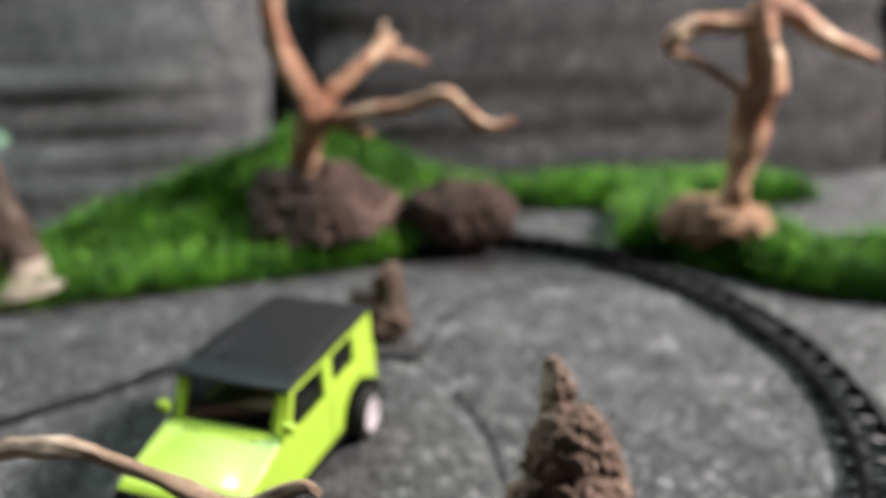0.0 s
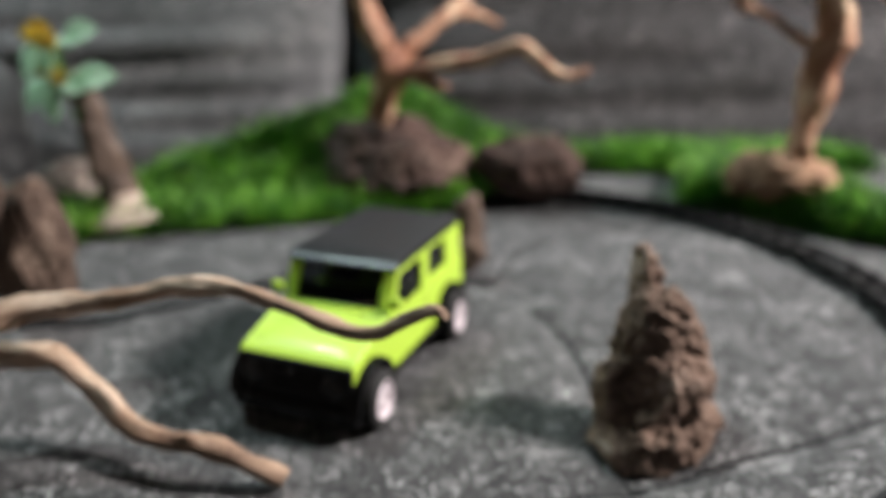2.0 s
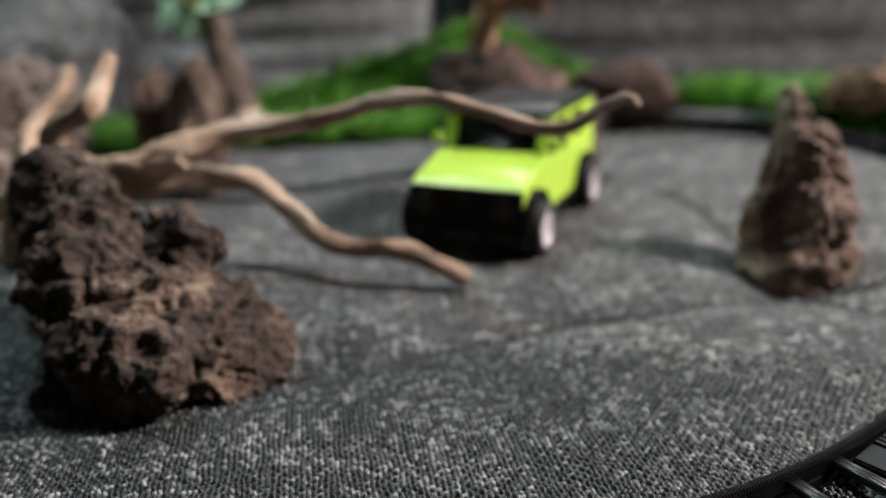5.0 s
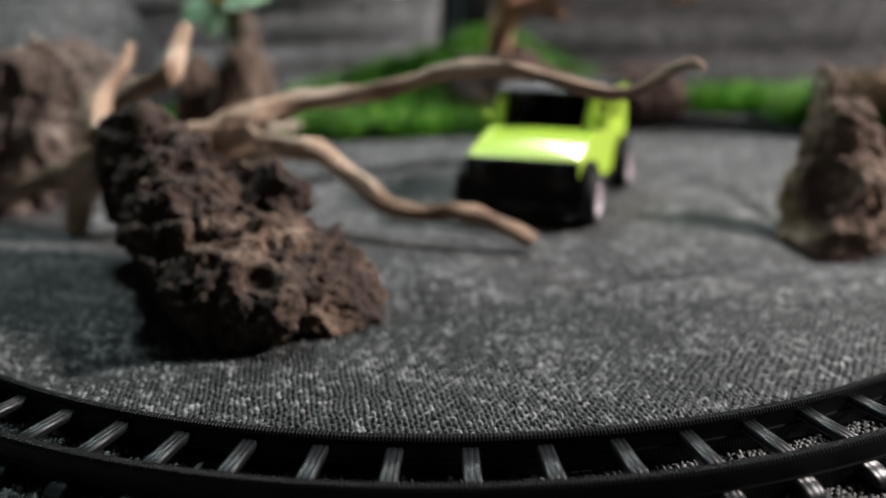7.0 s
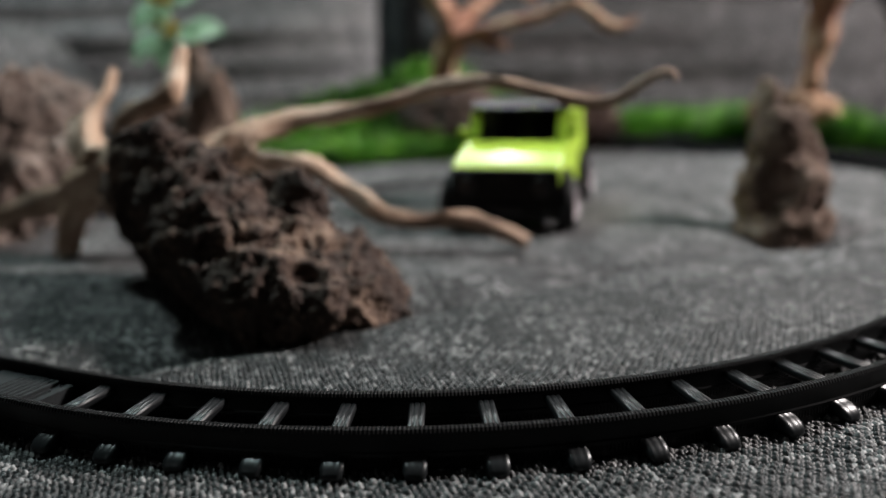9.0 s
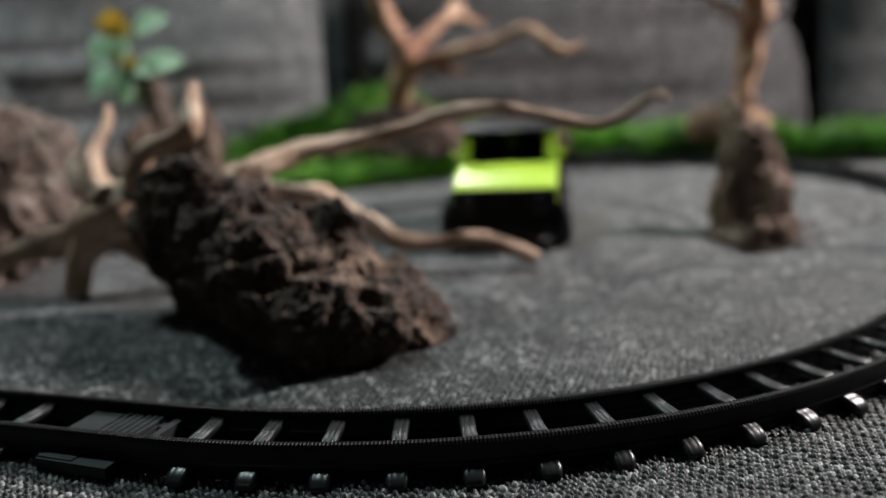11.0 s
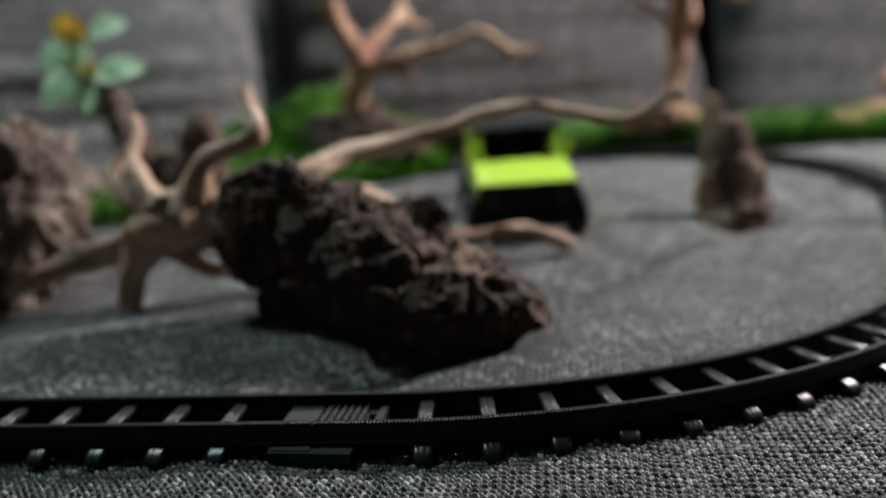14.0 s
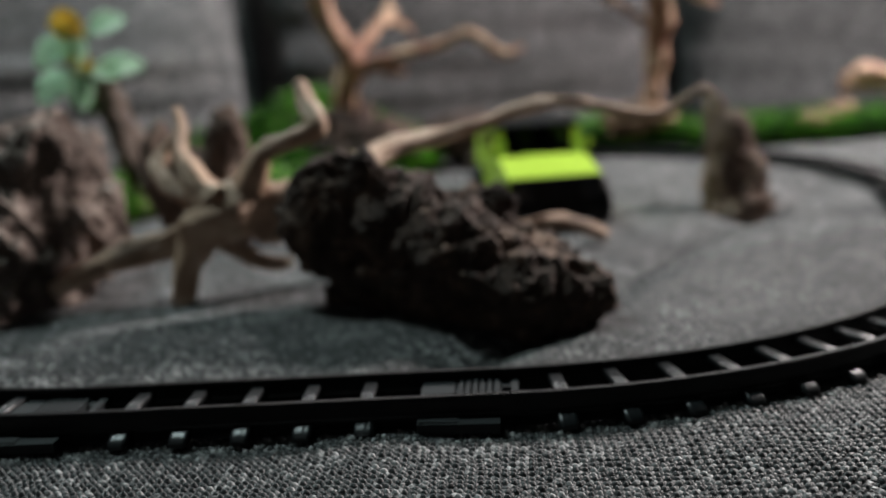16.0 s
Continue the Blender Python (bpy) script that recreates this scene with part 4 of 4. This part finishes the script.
# ---- the flowering plant ----
def plant():
    ob = thing("artificial_plant", Matrix.Translation((-0.232, 0.187, 0.085)), "artificial plant with pale green leaves and yellow flowers", "plant")
    rng = random.Random(5)

    def leaf(at, length, wide, turn, tip, material, name, roll=0):
        bm = bmesh.new()
        rows = []
        for i in range(7):
            u = i / 6
            w = wide * math.sin(math.pi * min(1, 0.06 + u * 0.94)) ** 0.7 * 0.5
            z = -length * 0.25 * u * u
            rows.append([bm.verts.new((u * length, s * w, z + abs(s) * w * 0.35)) for s in (-1, -0.5, 0, 0.5, 1)])
        for r0, r1 in zip(rows, rows[1:]):
            for i in range(4):
                bm.faces.new((r0[i], r0[i + 1], r1[i + 1], r1[i]))
        bmesh.ops.solidify(bm, geom=bm.faces[:], thickness=0.0007)
        o = part(name, bm, material, ob)
        o.matrix_basis = pose(*at, 0, 0, turn) @ pose(0, 0, 0, 0, tip, 0) @ pose(0, 0, 0, roll, 0, 0)
    # two whorls of round leaves, each with a cupped yellow flower; rows: place (millimetres), length, width, turn, tip, roll
    for x, y, z, long, wide, turn, tip, roll in (
        (3, -4, 28, 22, 17, -10, -25, 60), (-9, -6, 23, 24, 18, 190, 30, -60), (-6, -8, 24, 18, 18, -100, 60, 0), (-6, 2, 24, 20, 17, 80, -20, 0), (-8, -2, 22, 18, 15, 235, 25, 20),
        (6, -4, 5, 24, 17, -8, -12, 60), (2, -6, 7, 17, 15, -35, 18, 50), (-10, -6, 3, 26, 19, 188, 28, -55), (-5, -8, 2, 20, 18, -105, 62, 0), (-4, 2, 4, 20, 17, 70, -15, 10), (-8, 0, 2, 18, 16, 140, 10, -20)):
        leaf((x / 1000, y / 1000, z / 1000), long * rng.uniform(0.00095, 0.00105), wide * 0.001, turn, tip, PALE_LEAF, "leaf", roll)
    for x, y, z in ((3, -3, 28), (6, -3, 5)):
        bm = bmesh.new()
        limb(bm, [(-6, -2, z - 8, 1.0), (-1, -2, z - 3, 0.9), (x + 1, y, z, 0.8)], 1.0, 4, 8)
        part("leaf_stalk", bm, MOSS, ob)
    for x, y, z, size in ((-3, -8, 23, 1.0), (0, -9, 3, 0.75)):
        for turn, tip, roll in ((180, -55, 70), (205, -42, 60), (165, -72, 80), (150, -38, 50)):
            leaf((x / 1000, y / 1000, z / 1000), 0.020 * size, 0.012 * size, turn, tip, FLOWER, "petal", roll)
    bm = bmesh.new()
    limb(bm, [(-2, 2, -20, 1.6), (-4, 0, 0, 1.4), (-6, -2, 18, 1.2), (-8, -3, 34, 1.0)], 2.0, 6, 8)
    part("stem", bm, MOSS, ob)


plant()


# ---- moss ----
def inside(x, y, outline):
    hit = False
    for (ax, ay), (bx, by) in zip(outline, outline[1:] + outline[:1]):
        if (ay > y) != (by > y) and x < (bx - ax) * (y - ay) / (by - ay) + ax:
            hit = not hit
    return hit


def edge_distance(x, y, outline):
    best = 1e9
    for (ax, ay), (bx, by) in zip(outline, outline[1:] + outline[:1]):
        ux, uy = bx - ax, by - ay
        t = max(0.0, min(1.0, ((x - ax) * ux + (y - ay) * uy) / (ux * ux + uy * uy)))
        best = min(best, math.hypot(x - ax - t * ux, y - ay - t * uy))
    return best


def moss_mat(outline, high, blades, seed, label, slope=None):
    """A mat of moss in an outline (millimetres): a soft mound with short crossing blades on it."""
    rng = random.Random(seed)
    xs, ys = [p[0] for p in outline], [p[1] for p in outline]

    def top(x, y):
        d = edge_distance(x, y, outline)
        return high * min(1, (d / 14)) ** 0.5 * (0.75 + 0.5 * noise.noise(Vector((x * 0.03, y * 0.03, seed))))

    def lift(x, y):
        return slope(x, y) if slope else 0.0
    bm = bmesh.new()
    step, cells = 6, {}
    for i in range(int((max(xs) - min(xs)) / step) + 2):
        for j in range(int((max(ys) - min(ys)) / step) + 2):
            x, y = min(xs) + i * step, min(ys) + j * step
            if inside(x, y, outline):
                cells[i, j] = bm.verts.new((x / 1000, y / 1000, (top(x, y) * 0.6 + lift(x, y)) / 1000))
    for i, j in list(cells):
        quad = [cells.get(k) for k in ((i, j), (i + 1, j), (i + 1, j + 1), (i, j + 1))]
        if all(quad):
            bm.faces.new(quad)
    verts, faces = [v.co[:] for v in bm.verts], []
    bm.verts.index_update()
    faces = [tuple(v.index for v in f.verts) for f in bm.faces]
    bm.free()
    made, bed = 0, len(faces)
    while made < blades:
        x, y = rng.uniform(min(xs), max(xs)), rng.uniform(min(ys), max(ys))
        if not inside(x, y, outline):
            continue
        made += 1
        h = top(x, y)
        z0, length = 0.4 * h + lift(x, y), rng.uniform(7, 17) if rng.random() < 0.8 else rng.uniform(14, 24)
        a, lean = rng.uniform(0, 2 * math.pi), rng.uniform(0.2, 1.1)
        dx, dy = math.cos(a) * math.sin(lean), math.sin(a) * math.sin(lean)
        w = rng.uniform(0.35, 0.7)
        px, py = -math.sin(a) * w, math.cos(a) * w
        n = len(verts)
        zc = math.cos(lean) * length
        for k, (t, s) in enumerate(((0, 1), (0.55, 0.8), (1, 0.15))):
            droop = 0.25 * length * t * t
            for sign in (-1, 1):
                verts.append(((x + dx * length * t + sign * px * s) / 1000, (y + dy * length * t + sign * py * s) / 1000, (z0 + zc * t - droop * math.sin(lean)) / 1000))
        faces += [(n, n + 1, n + 3, n + 2), (n + 2, n + 3, n + 5, n + 4)]
    mesh = bpy.data.meshes.new("moss")
    mesh.from_pydata(verts, [], faces)
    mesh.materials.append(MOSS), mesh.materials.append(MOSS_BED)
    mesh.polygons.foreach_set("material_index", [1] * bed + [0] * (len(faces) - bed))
    tagged(new("moss", mesh), label, "moss", kind="stuff")


moss_mat([(-352, 112), (-300, 118), (-212, 155), (-130, 184), (-70, 208), (-22, 226), (6, 240), (14, 264), (30, 300), (70, 350), (40, 372), (-90, 352), (-110, 330), (-180, 285), (-240, 240), (-330, 190), (-352, 180)], 13, 52000, 3,
         "bright green artificial moss strip laid along the sofa back", lambda x, y: max(0, (y - 222)) * (0.46 if x < -70 else 0.46 - 0.38 * min(1, (x + 70) / 90)))
moss_mat([(50, 350), (130, 352), (230, 352), (300, 372), (270, 405), (160, 405), (60, 385)], 30, 16000, 5, "green artificial moss strip against the back cushion")
moss_mat([(140, 262), (190, 232), (215, 205), (262, 190), (330, 172), (460, 150), (480, 215), (330, 235), (262, 246), (230, 285), (180, 350), (150, 345)], 42, 36000, 7, "bright green artificial moss under a driftwood tree")


# ---- the weave's raised yarns, where the cloth lies nearest ----
yarn = Nodes("heather_yarn")
yp = yarn.coords()
yarn_tone = yarn.math("ADD", yarn.math("MULTIPLY", yarn.add("ShaderNodeNewGeometry").outputs["Random Per Island"], 0.85), yarn.math("MULTIPLY_ADD", yarn.noise(yp, 45.0, 5, 0.6), 0.7, -0.28))
yarn_turned = yarn.coords((1, 1, 1), (0, 0, -22.0))
yarn_slub = yarn.math("MAXIMUM", *[yarn.noise(yarn.add("ShaderNodeMapping", Vector=yarn_turned, Scale=k).outputs[0], 1.0, 2) for k in ((620, 75, 75), (75, 620, 620))])
yarn_tone = yarn.math("ADD", yarn_tone, yarn.math("MULTIPLY_ADD", yarn_slub, 1.2, -0.70))
yarn_tone = yarn.math("ADD", yarn_tone, yarn.math("MULTIPLY_ADD", yarn.noise(yp, 150.0, 3), 0.5, -0.25))
YARN = yarn.done(Base_Color=yarn.ramp(yarn_tone, (0.15, (0.005, 0.0075, 0.008)), (0.62, (0.0212, 0.0225, 0.0231)), (1.0, (0.305, 0.302, 0.298))), Roughness=0.48, Specular_IOR_Level=0.45,
                 Normal=yarn.bump(yarn.noise(yp, 3000.0, 2), 0.5, 0.0003))


def yarn_beads(x0, x1, y0, y1, pitch=0.00115, turn=-22.0):
    """Each crossing of the plain weave as a small raised dome, long across or along by turns."""
    rng = np.random.default_rng(12)
    c, sn = math.cos(radians(turn)), math.sin(radians(turn))
    n = int(max(x1 - x0, y1 - y0) / pitch) + 40
    mx, my = (x0 + x1) / 2, (y0 + y1) / 2
    sites = []
    for i in range(-n, n):
        for j in range(-n, n):
            x, y = mx + pitch * (i * c + j * sn), my + pitch * (j * c - i * sn)
            if x0 < x < x1 and y0 < y < y1:
                fade = min(x - x0, x1 - x, y - y0, y1 - y) / 0.02
                if fade > 1 or rng.random() < fade:
                    w = noise.noise_vector(Vector((x * 160, y * 160, 3.0))) * 0.0006
                    sites.append((x + w.x, y + w.y, (i + j) % 2, ground(x, y)))
    sites = np.array(sites)
    along, across = (a.ravel() for a in np.meshgrid((-1.0, -0.45, 0.45, 1.0), (-1.0, -0.45, 0.45, 1.0), indexing="ij"))
    dome = np.where((abs(along) < 0.9) & (abs(across) < 0.9), 1.0, np.where((abs(along) < 0.9) ^ (abs(across) < 0.9), 0.12, -0.1))
    k = len(sites)
    half_l, half_w = pitch * rng.uniform(0.50, 0.68, k), pitch * rng.uniform(0.34, 0.46, k)
    tall, spin = pitch * rng.uniform(0.35, 0.75, k) * np.where(sites[:, 2] > 0, 1.0, 0.55), radians(-turn) + sites[:, 2] * math.pi / 2 + rng.normal(0.35, 0.3, k)
    lx, ly = half_l[:, None] * along, half_w[:, None] * across
    cs, ss = np.cos(spin)[:, None], np.sin(spin)[:, None]
    co = np.stack([sites[:, :1] + lx * cs - ly * ss, sites[:, 1:2] + lx * ss + ly * cs, sites[:, 3:] + 0.00005 + tall[:, None] * dome], axis=2).reshape(-1, 3)
    quads = np.array([(4 * a + b, 4 * a + b + 4, 4 * a + b + 5, 4 * a + b + 1) for a in range(3) for b in range(3)])
    faces = (quads[None] + 16 * np.arange(k)[:, None, None]).reshape(-1, 4)
    mesh = bpy.data.meshes.new("yarn")
    mesh.from_pydata(co.tolist(), [], faces.tolist())
    mesh.shade_smooth()
    mesh.materials.append(YARN)
    ob = tagged(new("yarn", mesh), "light and dark grey yarns", kind="stuff")
    ob.parent = bpy.data.objects["sofa_seat"]


yarn_beads(-0.245, 0.165, -0.250, -0.078)
